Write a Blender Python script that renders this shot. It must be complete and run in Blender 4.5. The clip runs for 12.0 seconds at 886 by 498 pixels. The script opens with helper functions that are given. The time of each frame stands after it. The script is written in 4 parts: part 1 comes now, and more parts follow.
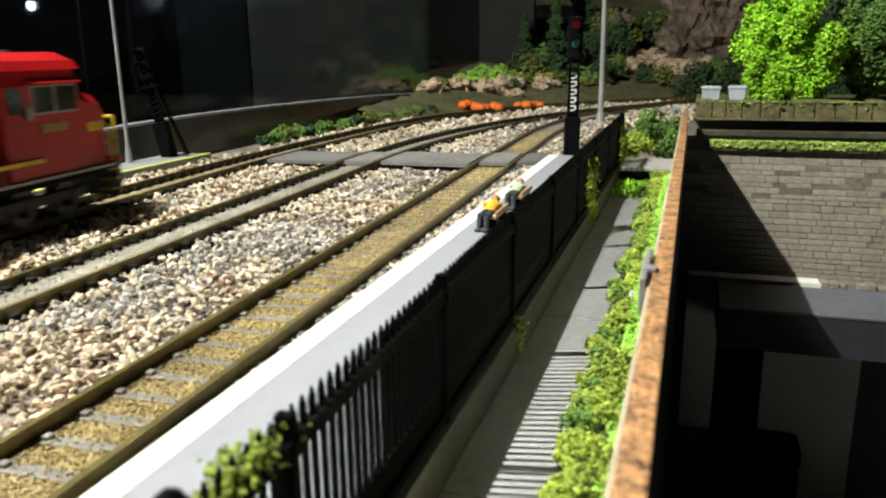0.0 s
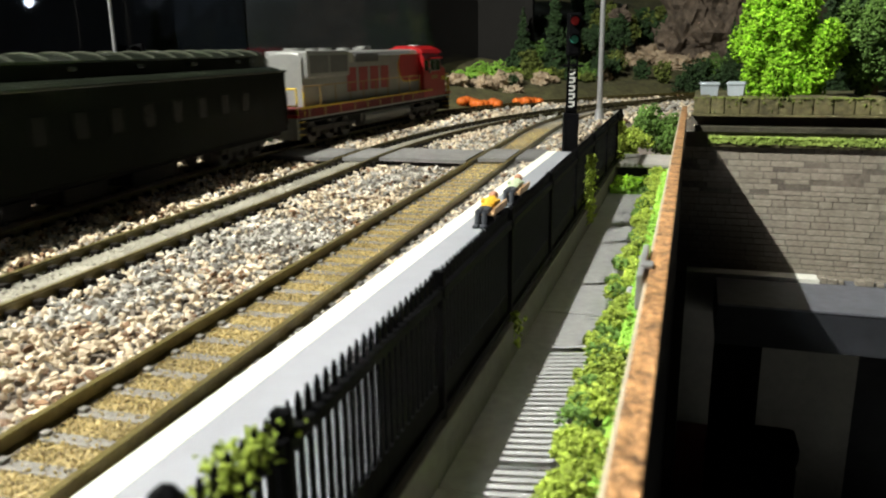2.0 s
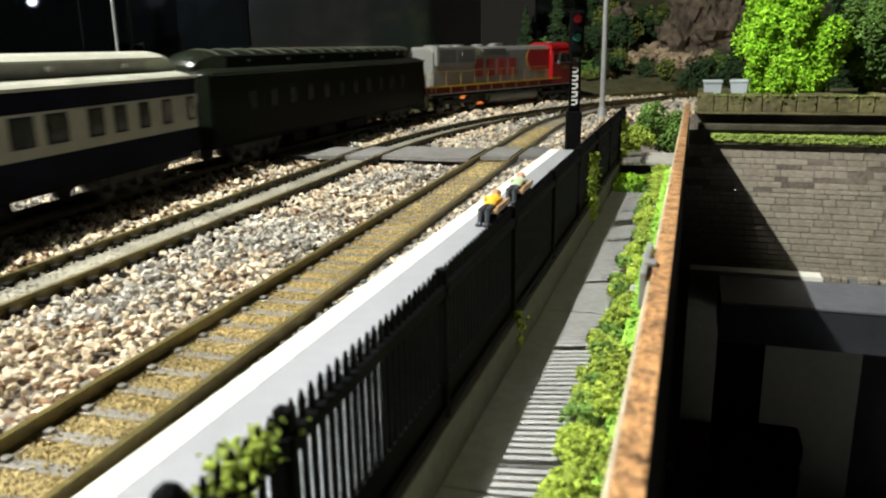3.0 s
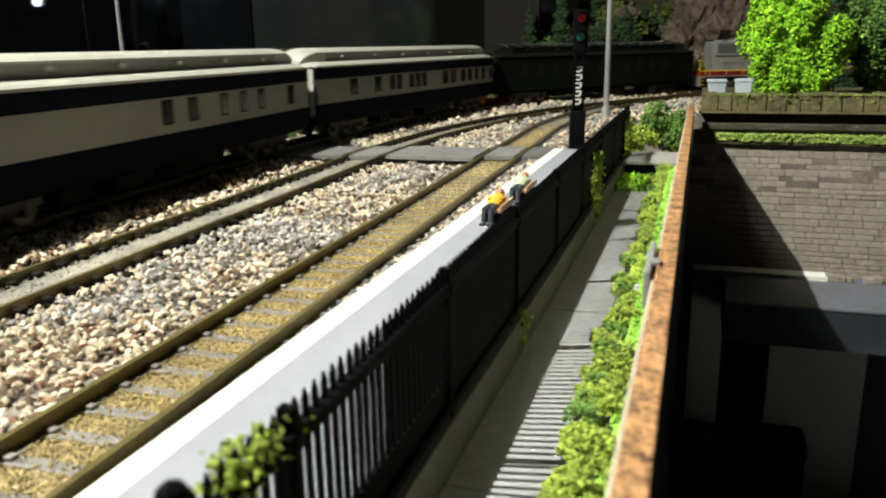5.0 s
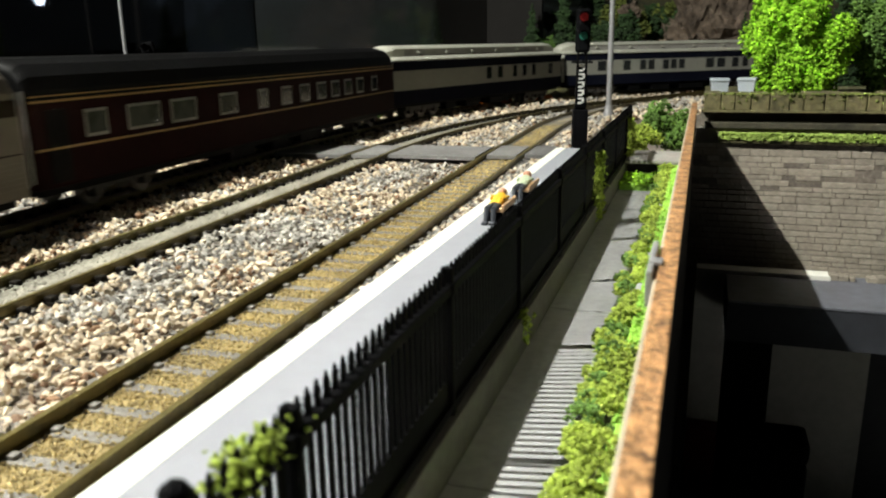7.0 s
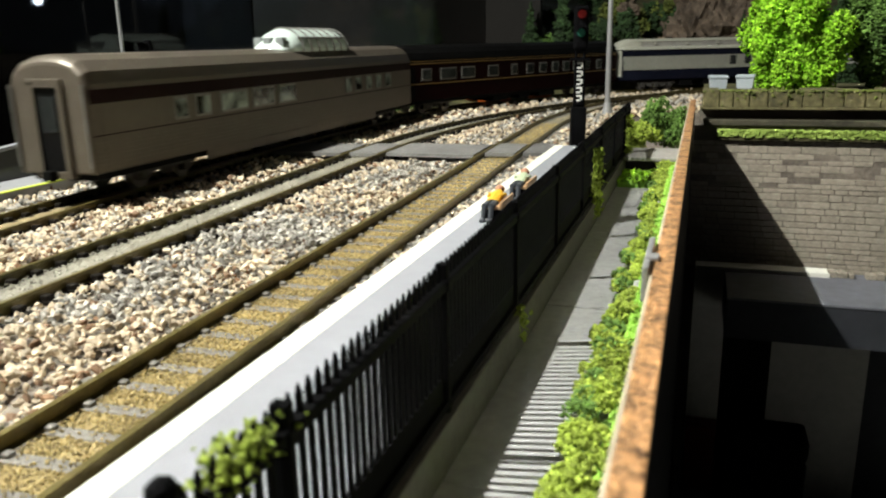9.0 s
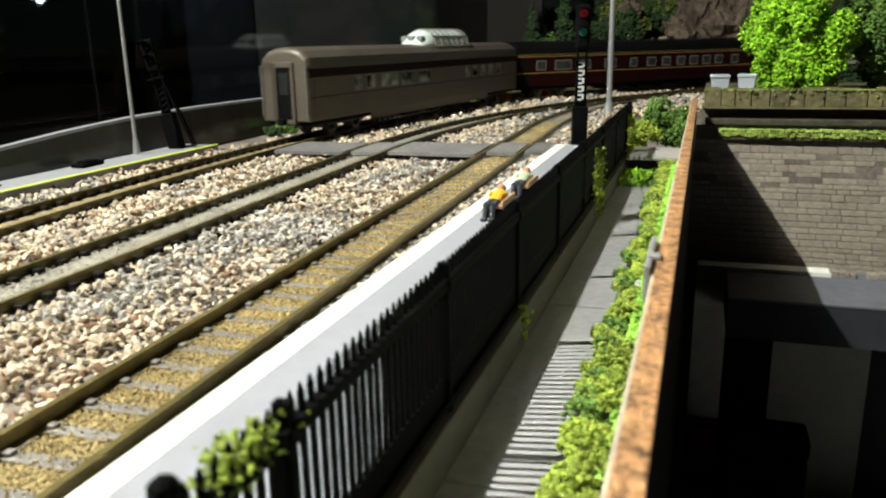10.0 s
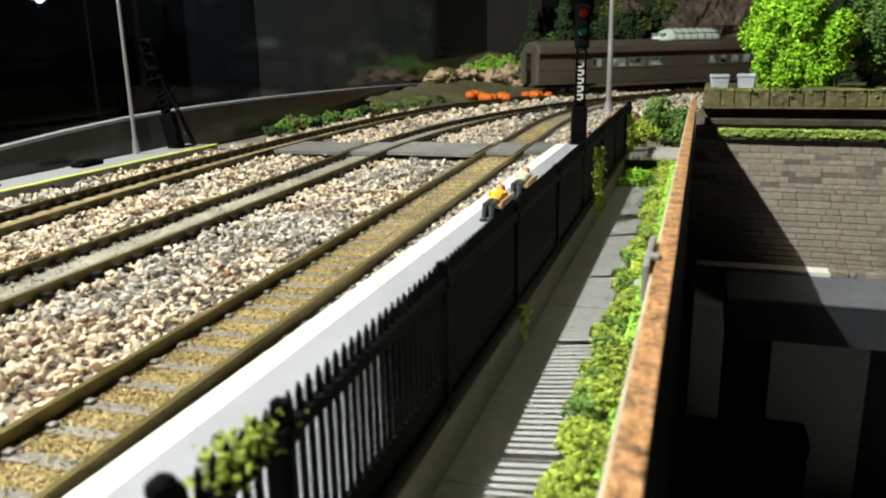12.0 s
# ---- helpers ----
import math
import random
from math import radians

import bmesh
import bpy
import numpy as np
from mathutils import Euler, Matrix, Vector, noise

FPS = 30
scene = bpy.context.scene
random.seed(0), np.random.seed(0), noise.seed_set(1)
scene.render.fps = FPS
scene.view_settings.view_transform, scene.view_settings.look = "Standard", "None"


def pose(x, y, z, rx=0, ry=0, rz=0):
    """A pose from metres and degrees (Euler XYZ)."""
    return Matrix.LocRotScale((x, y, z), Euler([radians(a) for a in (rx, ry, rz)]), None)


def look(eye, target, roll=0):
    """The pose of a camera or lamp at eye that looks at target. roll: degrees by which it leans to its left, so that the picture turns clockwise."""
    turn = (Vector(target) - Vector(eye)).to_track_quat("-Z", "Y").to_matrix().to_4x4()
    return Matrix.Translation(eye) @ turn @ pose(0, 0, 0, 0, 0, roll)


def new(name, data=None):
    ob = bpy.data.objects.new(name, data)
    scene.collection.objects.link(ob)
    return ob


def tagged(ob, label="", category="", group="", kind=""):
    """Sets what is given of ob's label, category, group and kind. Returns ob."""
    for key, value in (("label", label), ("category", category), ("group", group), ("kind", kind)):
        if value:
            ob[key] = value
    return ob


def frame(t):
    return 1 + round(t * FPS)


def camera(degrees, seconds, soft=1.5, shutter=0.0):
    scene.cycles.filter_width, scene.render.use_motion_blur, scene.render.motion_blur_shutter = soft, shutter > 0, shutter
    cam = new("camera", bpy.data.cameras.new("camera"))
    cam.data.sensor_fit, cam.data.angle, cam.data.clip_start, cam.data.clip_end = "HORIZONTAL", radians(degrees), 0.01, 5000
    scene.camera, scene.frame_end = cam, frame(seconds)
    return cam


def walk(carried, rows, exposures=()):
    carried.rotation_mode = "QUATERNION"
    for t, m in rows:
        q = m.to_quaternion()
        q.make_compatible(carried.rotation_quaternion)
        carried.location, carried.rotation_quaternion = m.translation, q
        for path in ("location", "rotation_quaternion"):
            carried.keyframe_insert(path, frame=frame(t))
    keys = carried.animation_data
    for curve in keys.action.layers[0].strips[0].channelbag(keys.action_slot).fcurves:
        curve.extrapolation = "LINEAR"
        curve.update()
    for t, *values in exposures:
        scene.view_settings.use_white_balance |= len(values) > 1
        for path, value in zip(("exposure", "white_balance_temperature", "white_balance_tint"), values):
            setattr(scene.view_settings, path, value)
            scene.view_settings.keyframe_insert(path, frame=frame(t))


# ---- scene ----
# A model railway in HO scale (1:87). Plan numbers are in millimetres, MM turns them into metres.
# x runs across the tracks, y along them, z = 0 is the top of the rails.
MM = 0.001
cam = camera(59.56, 12.0, soft=2.1, shutter=0.5)


# a small sharp-focus zone: the near fence and coping lie out of focus
cam.data.dof.use_dof, cam.data.dof.focus_distance, cam.data.dof.aperture_fstop = True, 0.32, 62.0


def view(pitch, yaw, roll, x, y, z):
    """Camera pose from its tilt down, its turn from the y axis, its lean (degrees) and its place (mm)."""
    p, q = radians(pitch), radians(yaw)
    eye = Vector((x, y, z)) * MM
    way = Vector((math.sin(q) * math.cos(p), math.cos(q) * math.cos(p), -math.sin(p)))
    return look(eye, eye + way, roll)


PATH = [
    (0.0, 14.338, -17.729, -0.747, -0.82, -0.63, 51.64),
    (0.5, 14.428, -17.761, -0.819, -0.68, -0.78, 51.72),
    (1.0, 14.477, -17.720, -0.743, -0.63, -0.73, 51.76),
    (1.5, 14.505, -17.658, -0.850, -0.54, -0.57, 51.58),
    (2.0, 14.600, -17.663, -0.783, -0.53, -0.59, 51.63),
    (2.5, 14.675, -17.761, -0.814, -0.60, -0.52, 51.59),
    (3.0, 14.717, -17.882, -0.909, -0.58, -0.53, 51.58),
    (5.0, 14.734, -18.166, -0.966, -0.57, -0.51, 51.47),
    (5.5, 14.771, -18.214, -0.974, -0.63, -0.52, 51.48),
    (6.0, 14.798, -18.289, -0.960, -0.62, -0.56, 51.52),
    (6.5, 14.808, -18.334, -0.967, -0.55, -0.58, 51.58),
    (7.0, 14.809, -18.354, -0.985, -0.52, -0.57, 51.56),
    (9.0, 14.896, -18.337, -1.155, -0.08, 0.08, 51.07),
    (9.5, 14.915, -18.373, -1.061, -0.14, 0.03, 51.06),
    (10.0, 14.968, -18.434, -1.097, -0.15, 0.06, 51.07),
    (10.5, 14.988, -18.503, -1.086, -0.13, -0.01, 51.10),
    (11.0, 14.978, -18.507, -1.092, -0.10, -0.04, 51.08),
    (11.5, 14.932, -18.462, -1.071, -0.11, -0.08, 51.05),
    (12.0, 14.983, -18.413, -1.082, -0.00, 0.00, 51.07),
]
walk(cam, [(t, view(*v)) for t, *v in PATH])

# ---- light: one bare-bulb pendant lamp close over the layout, and a little daylight from a window of the room ----
scene.view_settings.exposure = 0.68
LAMP = Vector((-0.380, 0.015, 0.565))
world = bpy.data.worlds.new("room_daylight")
scene.world = world
world.use_nodes = True
_bg = world.node_tree.nodes["Background"]
_sky = world.node_tree.nodes.new("ShaderNodeTexSky")
_sky.sky_type, _sky.sun_disc = "NISHITA", False
_sky.sun_elevation, _sky.sun_rotation = radians(35), radians(200)
world.node_tree.links.new(_sky.outputs[0], _bg.inputs[0])
_bg.inputs[1].default_value = 0.0025
bulb_data = bpy.data.lights.new("bulb_light", "POINT")
bulb_data.energy, bulb_data.shadow_soft_size, bulb_data.color = 24.3, 0.005, (0.98, 0.985, 0.895)
bulb_light = new("bulb_light", bulb_data)
bulb_light.matrix_basis = Matrix.Translation(LAMP)


# ---- materials ----
def mat(name, color, rough=0.6, metal=0.0, vary=0.25, grain=900.0, bump=0.15, tint=None, each=0.0, spec=0.5, glow=None, big=40.0, span=0.4):
    """A procedural surface: two scales of noise over its colour, fine relief, and a shade per object or island."""
    m = bpy.data.materials.new(name)
    m.use_nodes = True
    nt = m.node_tree
    n, ln = nt.nodes, nt.links
    b = n["Principled BSDF"]
    b.inputs["Roughness"].default_value, b.inputs["Metallic"].default_value = rough, metal
    b.inputs["Specular IOR Level"].default_value = spec
    co = n.new("ShaderNodeTexCoord")
    fine, large = n.new("ShaderNodeTexNoise"), n.new("ShaderNodeTexNoise")
    fine.inputs["Scale"].default_value, large.inputs["Scale"].default_value = grain, big
    fine.inputs["Detail"].default_value, large.inputs["Detail"].default_value = 4, 3
    ln.new(co.outputs["Object"], fine.inputs["Vector"])
    ln.new(co.outputs["Object"], large.inputs["Vector"])
    add = n.new("ShaderNodeMath")
    add.operation = "ADD"
    ln.new(fine.outputs[0], add.inputs[0])
    ln.new(large.outputs[0], add.inputs[1])
    ramp = n.new("ShaderNodeMapRange")
    ramp.inputs[1].default_value, ramp.inputs[2].default_value = 1 - span, 1 + span
    ramp.inputs[3].default_value, ramp.inputs[4].default_value = 0.0, 1.0
    ln.new(add.outputs[0], ramp.inputs[0])
    mix = n.new("ShaderNodeMix")
    mix.data_type = "RGBA"
    lo = [max(0.0, c * (1 - vary)) for c in color]
    hi = list(tint) if tint else [min(1.0, c * (1 + vary)) for c in color]
    mix.inputs[6].default_value, mix.inputs[7].default_value = (*lo, 1), (*hi, 1)
    ln.new(ramp.outputs[0], mix.inputs[0])
    out = mix.outputs[2]
    if each:
        info = n.new("ShaderNodeNewGeometry")
        ob = n.new("ShaderNodeObjectInfo")
        s = n.new("ShaderNodeMath")
        s.operation = "ADD"
        ln.new(info.outputs["Random Per Island"], s.inputs[0])
        ln.new(ob.outputs["Random"], s.inputs[1])
        f = n.new("ShaderNodeMath")
        f.operation = "FRACT"
        ln.new(s.outputs[0], f.inputs[0])
        r = n.new("ShaderNodeMapRange")
        r.inputs[3].default_value, r.inputs[4].default_value = 1 - each, 1 + each
        ln.new(f.outputs[0], r.inputs[0])
        hsv = n.new("ShaderNodeHueSaturation")
        ln.new(r.outputs[0], hsv.inputs["Value"])
        ln.new(out, hsv.inputs["Color"])
        out = hsv.outputs[0]
    ln.new(out, b.inputs["Base Color"])
    if bump:
        bp = n.new("ShaderNodeBump")
        bp.inputs["Strength"].default_value, bp.inputs["Distance"].default_value = min(1.0, bump), 0.0004
        ln.new(fine.outputs[0], bp.inputs["Height"])
        ln.new(bp.outputs[0], b.inputs["Normal"])
    if glow:
        b.inputs["Emission Color"].default_value, b.inputs["Emission Strength"].default_value = (*glow[:3], 1), glow[3]
    return m


def glass(name, color, rough=0.05, trans=0.9, ior=1.2):
    m = bpy.data.materials.new(name)
    m.use_nodes = True
    b = m.node_tree.nodes["Principled BSDF"]
    b.inputs["Base Color"].default_value = (*color, 1)
    b.inputs["Roughness"].default_value, b.inputs["Transmission Weight"].default_value = rough, trans
    b.inputs["IOR"].default_value = ior
    return m


# ---- mesh helpers (all in millimetres) ----
def box(bm, x0, x1, y0, y1, z0, z1, bevel=0.0):
    r = bmesh.ops.create_cube(bm, size=1.0)
    for v in r["verts"]:
        v.co = Vector(((x0 + x1) / 2 + v.co.x * (x1 - x0), (y0 + y1) / 2 + v.co.y * (y1 - y0), (z0 + z1) / 2 + v.co.z * (z1 - z0)))
    if bevel:
        edges = list({e for v in r["verts"] for e in v.link_edges})
        bmesh.ops.bevel(bm, geom=edges, offset=bevel, segments=2, affect="EDGES", profile=0.6)
    return bm


def rod(bm, p, q, r0, r1=None, seg=10):
    p, q = Vector(p), Vector(q)
    r1 = r0 if r1 is None else r1
    m = Matrix.Translation((p + q) / 2) @ (q - p).to_track_quat("Z", "Y").to_matrix().to_4x4()
    bmesh.ops.create_cone(bm, cap_ends=True, segments=seg, radius1=r0, radius2=r1, depth=(q - p).length, matrix=m)
    return bm


def loft(bm, rings, closed=True, caps=True):
    """Skin through rings of points with equal counts."""
    vs = [[bm.verts.new(p) for p in ring] for ring in rings]
    k = len(vs[0])
    for a, b in zip(vs, vs[1:]):
        for i in range(k if closed else k - 1):
            j = (i + 1) % k
            bm.faces.new((a[i], a[j], b[j], b[i]))
    if caps and closed:
        bm.faces.new(vs[0][::-1])
        bm.faces.new(vs[-1])
    bmesh.ops.recalc_face_normals(bm, faces=bm.faces)
    return bm


def blob(bm, c, r, rng, squash=1.0, sub=2, rough=0.25):
    """A lumpy clump."""
    ret = bmesh.ops.create_icosphere(bm, subdivisions=sub, radius=1.0)
    off = Vector((rng.uniform(-50, 50), rng.uniform(-50, 50), rng.uniform(-50, 50)))
    for v in ret["verts"]:
        k = 1 + rough * 2 * noise.noise(v.co * 1.7 + off) + rough * noise.noise(v.co * 4 + off)
        v.co = Vector(c) + Vector((v.co.x * r * k, v.co.y * r * k, v.co.z * r * k * squash))
    return bm


def mesh_of(name, bm, material, smooth=False):
    me = bpy.data.meshes.new(name)
    bm.transform(Matrix.Scale(MM, 4))
    if smooth:
        for f in bm.faces:
            f.smooth = True
    bm.to_mesh(me)
    bm.free()
    me.materials.append(material)
    return me


def part(name, bm, material, parent=None, label="", smooth=False):
    ob = new(name, mesh_of(name, bm, material, smooth))
    ob.parent = parent
    if label:
        tagged(ob, label)
    return ob


def thing(name, label, category, at=(0, 0, 0), turn=0.0, group="", kind=""):
    ob = new(name)
    ob.empty_display_size = 0.01
    ob.matrix_basis = pose(at[0] * MM, at[1] * MM, at[2] * MM, 0, 0, turn)
    return tagged(ob, label, category, group, kind)


def solid(name, bm, material, label, category, group="", kind="", smooth=False):
    return tagged(part(name, bm, material, None, "", smooth), label, category, group, kind)


def B():
    return bmesh.new()


def soup(name, verts, faces, material):
    """One mesh from numpy arrays of places (mm) and triangles."""
    me = bpy.data.meshes.new(name)
    me.from_pydata((verts * MM).tolist(), [], faces.tolist())
    me.materials.append(material)
    return new(name, me)


def ico():
    bm = bmesh.new()
    bmesh.ops.create_icosphere(bm, subdivisions=1, radius=1.0)
    v = np.array([x.co[:] for x in bm.verts])
    f = np.array([[x.index for x in p.verts] for p in bm.faces])
    bm.free()
    return v, f


def scatter(name, places, sizes, material, rng, squash=0.7, jag=0.25):
    """Many small lumps as one mesh; places in mm."""
    v0, f0 = ico()
    n, k = len(places), len(v0)
    turn = rng.uniform(0, 2 * np.pi, n)
    c, s = np.cos(turn)[:, None], np.sin(turn)[:, None]
    st = rng.uniform(0.65, 1.35, (n, 3))
    st[:, 2] *= squash
    v = v0[None] * (1 + rng.uniform(-jag, jag, (n, k, 1))) * st[:, None, :] * np.asarray(sizes)[:, None, None]
    x, y = v[..., 0] * c - v[..., 1] * s, v[..., 0] * s + v[..., 1] * c
    tip = rng.uniform(-0.6, 0.6, (n, 1))
    z = v[..., 2] + x * tip
    v = np.stack([x, y, z], -1) + np.asarray(places)[:, None, :]
    f = (f0[None] + (np.arange(n) * k)[:, None, None]).reshape(-1, 3)
    return soup(name, v.reshape(-1, 3), f, material)


# ---- the three tracks: a straight, an easy bend, then the main arc to the right ----
# start x, heading (radians), then stretches of (length, radius) in mm; 0 is straight
TRACKS = {
    "T1": (-188.3, -0.0927, ((202.4, 0), (326.2, 2031), (850, 502), (5000, 0))),
    "T2": (-141.5, -0.0396, ((362.8, 0), (5000, 697.2))),
    "T3": (-78.4, -0.0306, ((478.2, 0), (5000, 712.0))),
}


def along(track, s, off=0.0):
    """Place and heading at s mm along a track's centre line, off mm to its right."""
    x0, th, runs = TRACKS[track]
    p = Vector((x0, 0))
    for i, (length, r) in enumerate(runs):
        part_s = min(s, length)
        d, n = Vector((math.sin(th), math.cos(th))), Vector((math.cos(th), -math.sin(th)))
        if r:
            a = part_s / r
            p = p + d * (r * math.sin(a)) + n * (r * (1 - math.cos(a)))
            th += a
        else:
            p = p + d * part_s
        s -= part_s
        if s <= 0:
            break
    return p + Vector((math.cos(th), -math.sin(th))) * off, th


# ---- colours ----
M_rail = mat("rail_rusty_paint", (0.125, 0.10, 0.03), 0.38, 0.2, 0.35, 700, 0.2)
M_tie = mat("tie_grey_plastic", (0.15, 0.14, 0.13), 0.55, 0, 0.55, 1900, 0.8, tint=(0.27, 0.25, 0.22), each=0.15)
M_tiedark = mat("tie_dark_plastic", (0.012, 0.010, 0.008), 0.6, 0, 0.3, 1500, 0.3, each=0.2, spec=0.08)
M_bed = mat("ballast_bed", (0.16, 0.135, 0.11), 0.85, 0, 0.6, 500, 1.0)
M_gold = mat("golden_sand_fill", (0.37, 0.28, 0.11), 0.55, 0, 0.55, 1500, 1.0, each=0.5)
M_greysand = mat("grey_sand_fill", (0.25, 0.235, 0.19), 0.8, 0, 0.5, 1300, 0.8)
M_tansand = mat("tan_sand_fill", (0.24, 0.19, 0.10), 0.8, 0, 0.5, 1300, 0.8)
M_plat = mat("platform_grey_card", (0.265, 0.275, 0.30), 0.7, 0, 0.06, 300, 0.1)
M_plat2 = mat("dark_platform_card", (0.24, 0.245, 0.26), 0.7, 0, 0.15, 200, 0.2)
M_ledge = mat("smooth_grey_ledge", (0.06, 0.058, 0.055), 0.2, 0, 0.2, 120, 0.1)
M_pave = mat("pale_concrete", (0.36, 0.36, 0.36), 0.8, 0, 0.22, 500, 0.4)
M_white = mat("white_edge_paint", (0.85, 0.85, 0.74), 0.6, 0, 0.05, 300, 0.05)
M_yellow = mat("yellow_edge_paint", (0.56, 0.66, 0.08), 0.6, 0, 0.12, 300, 0.1)
M_concrete = mat("grey_concrete", (0.27, 0.26, 0.24), 0.8, 0, 0.25, 500, 0.4)
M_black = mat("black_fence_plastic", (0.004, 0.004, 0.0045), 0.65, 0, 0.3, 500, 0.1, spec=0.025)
M_rust = mat("rusty_coping", (0.075, 0.03, 0.012), 0.6, 0, 0.6, 1300, 1.0, tint=(0.55, 0.29, 0.12), big=330, span=0.26)
M_cream = mat("cream_plaster", (0.86, 0.85, 0.78), 0.7, 0, 0.1, 300, 0.1)
M_brickstone = mat("grey_ashlar", (0.29, 0.255, 0.205), 0.85, 0, 0.4, 420, 1.0, each=0.13, span=0.4, big=170)
M_mortar = mat("mortar", (0.12, 0.105, 0.085), 0.9, 0, 0.2, 500, 0.3)
M_mossy = mat("mossy_stone", (0.07, 0.06, 0.03), 0.9, 0, 0.6, 500, 1.0, tint=(0.20, 0.18, 0.075), big=70)
M_leaf = mat("bright_foam_leaf", (0.20, 0.29, 0.025), 0.85, 0, 0.5, 900, 0.9, tint=(0.42, 0.54, 0.07), each=0.35)
M_lime = mat("lime_foam_leaf", (0.24, 0.54, 0.015), 0.8, 0, 0.5, 400, 0.8, tint=(0.46, 0.86, 0.04), each=0.45)
M_dkleaf = mat("dark_foam_leaf", (0.018, 0.045, 0.012), 0.85, 0, 0.5, 400, 0.6, tint=(0.04, 0.09, 0.022), each=0.4)
M_olive = mat("olive_foam_leaf", (0.10, 0.13, 0.02), 0.85, 0, 0.5, 400, 0.6, tint=(0.18, 0.22, 0.04), each=0.4)
M_midleaf = mat("green_foam_leaf", (0.08, 0.17, 0.03), 0.85, 0, 0.5, 400, 0.6, tint=(0.16, 0.30, 0.05), each=0.4)
M_turf = mat("turf", (0.20, 0.46, 0.04), 0.9, 0, 0.5, 800, 1.0, tint=(0.42, 0.76, 0.10))
M_earth = mat("scenery_earth", (0.06, 0.05, 0.025), 0.9, 0, 0.5, 160, 1.0, tint=(0.14, 0.135, 0.05), big=25)
M_rock = mat("tan_rock", (0.08, 0.06, 0.045), 0.9, 0, 0.6, 150, 1.0, tint=(0.22, 0.165, 0.12), big=45)
M_orange = mat("orange_pumpkin", (0.72, 0.16, 0.02), 0.5, 0, 0.2, 500, 0.1)
M_room = mat("room_wall_paint", (0.035, 0.033, 0.032), 0.9, 0, 0.15, 30, 0.2, big=3)
M_dim = mat("dark_plaster", (0.03, 0.03, 0.03), 0.6, 0, 0.2, 200, 0.1)
M_glass = glass("smoked_glass", (0.020, 0.020, 0.022), 0.04, 1.0)
M_haze = glass("hazy_smoked_glass", (0.08, 0.075, 0.066), 0.07, 1.0, 1.38)
M_room2 = mat("dark_grey_wall", (0.017, 0.016, 0.015), 0.8, 0, 0.15, 60, 0.1, big=8, spec=0.1)
M_sky = mat("sky_paint", (0.34, 0.42, 0.52), 0.9, 0, 0.08, 20, 0.0, big=4)
# cream plaster darkened, so the recess has its shade as colour
M_shade = mat("shaded_cream_plaster", (0.40, 0.395, 0.36), 0.8, 0, 0.15, 300, 0.1)
# one black card in two tones: darkened for shade, then paler as if lit
M_cardshade = mat("matt_black_card_shaded", (0.03, 0.032, 0.038), 0.7, 0, 0.25, 200, 0.2, spec=0.2)
M_cardlit = mat("black_card_lit", (0.115, 0.12, 0.14), 0.6, 0, 0.25, 200, 0.2)
M_tanwall = mat("weathered_cream_wall", (0.36, 0.32, 0.24), 0.8, 0, 0.35, 300, 0.3)
M_kerb = mat("dull_concrete", (0.10, 0.097, 0.088), 0.85, 0, 0.3, 500, 0.4)
M_yard = mat("yard_concrete", (0.34, 0.335, 0.32), 0.85, 0, 0.2, 60, 0.3)
M_darkstone = mat("dark_course_stone", (0.035, 0.032, 0.022), 0.85, 0, 0.5, 500, 0.8, tint=(0.09, 0.08, 0.05), big=70)
M_palemoss = mat("pale_moss", (0.26, 0.38, 0.06), 0.9, 0, 0.4, 600, 0.8, tint=(0.46, 0.60, 0.14), each=0.25)
M_rocktan = mat("pale_tan_rock", (0.40, 0.28, 0.18), 0.85, 0, 0.5, 150, 1.0, tint=(0.64, 0.50, 0.34), big=60)
M_metal = mat("grey_metal_pole", (0.42, 0.42, 0.43), 0.4, 0.5, 0.15, 500, 0.05)

rng = random.Random(4)
nrng = np.random.default_rng(4)

# ---- room and baseboard ----
def room():
    z0, z1 = -700, 2900
    x0, x1, y0, y1 = -1250, 1800, -1950, 2300
    bm = box(B(), x0, x1, y0, y1, z0 - 40, z0)
    solid("floor", bm, M_room, "dark room floor below the layout", "floor", kind="structure")
    solid("ceiling", box(B(), x0, x1, y0, y1, z1, z1 + 40), M_room, "plain room ceiling", "ceiling", kind="structure")
    solid("wall_east", box(B(), x1, x1 + 60, y0, y1, z0, z1), M_room, "plain dark room wall", "wall", kind="structure")
    solid("wall_south", box(B(), x0, x1, y0 - 60, y0, z0, z1), M_room, "plain dark room wall", "wall", kind="structure")
    solid("wall_north", box(B(), x0, x1, y1, y1 + 60, z0, z1), M_room, "plain dark room wall", "wall", kind="structure")
    bm = box(B(), x0 - 60, x0, y0, y1, z0, 1200)
    box(bm, x0 - 60, x0, y0, y1, 2300, z1)
    box(bm, x0 - 60, x0, y0, -600, 1200, 2300)
    box(bm, x0 - 60, x0, 600, y1, 1200, 2300)
    solid("wall_west", bm, M_room, "dark room wall with a wide window opening", "wall", kind="structure")


room()


def pendant_lamp():
    """The lamp over the layout, whose shade keeps its light off the ceiling."""
    x, y, z = LAMP / MM
    t = thing("pendant_lamp", "metal pendant lamp hanging over the model railway", "lamp", (x, y, z))
    rings = [[(r * math.cos(a), r * math.sin(a), h) for a in [2 * math.pi * i / 32 for i in range(32)]] for r, h in ((112, -6), (96, 16), (60, 50), (26, 70), (24, 90), (23, 88), (25, 68), (58, 48), (94, 14), (110, -7))]
    part("shade", loft(B(), rings, caps=False), M_metal, t, "grey metal lamp shade", smooth=True)
    part("socket", rod(B(), (0, 0, 24), (0, 0, 92), 16, 12, 20), M_black, t)
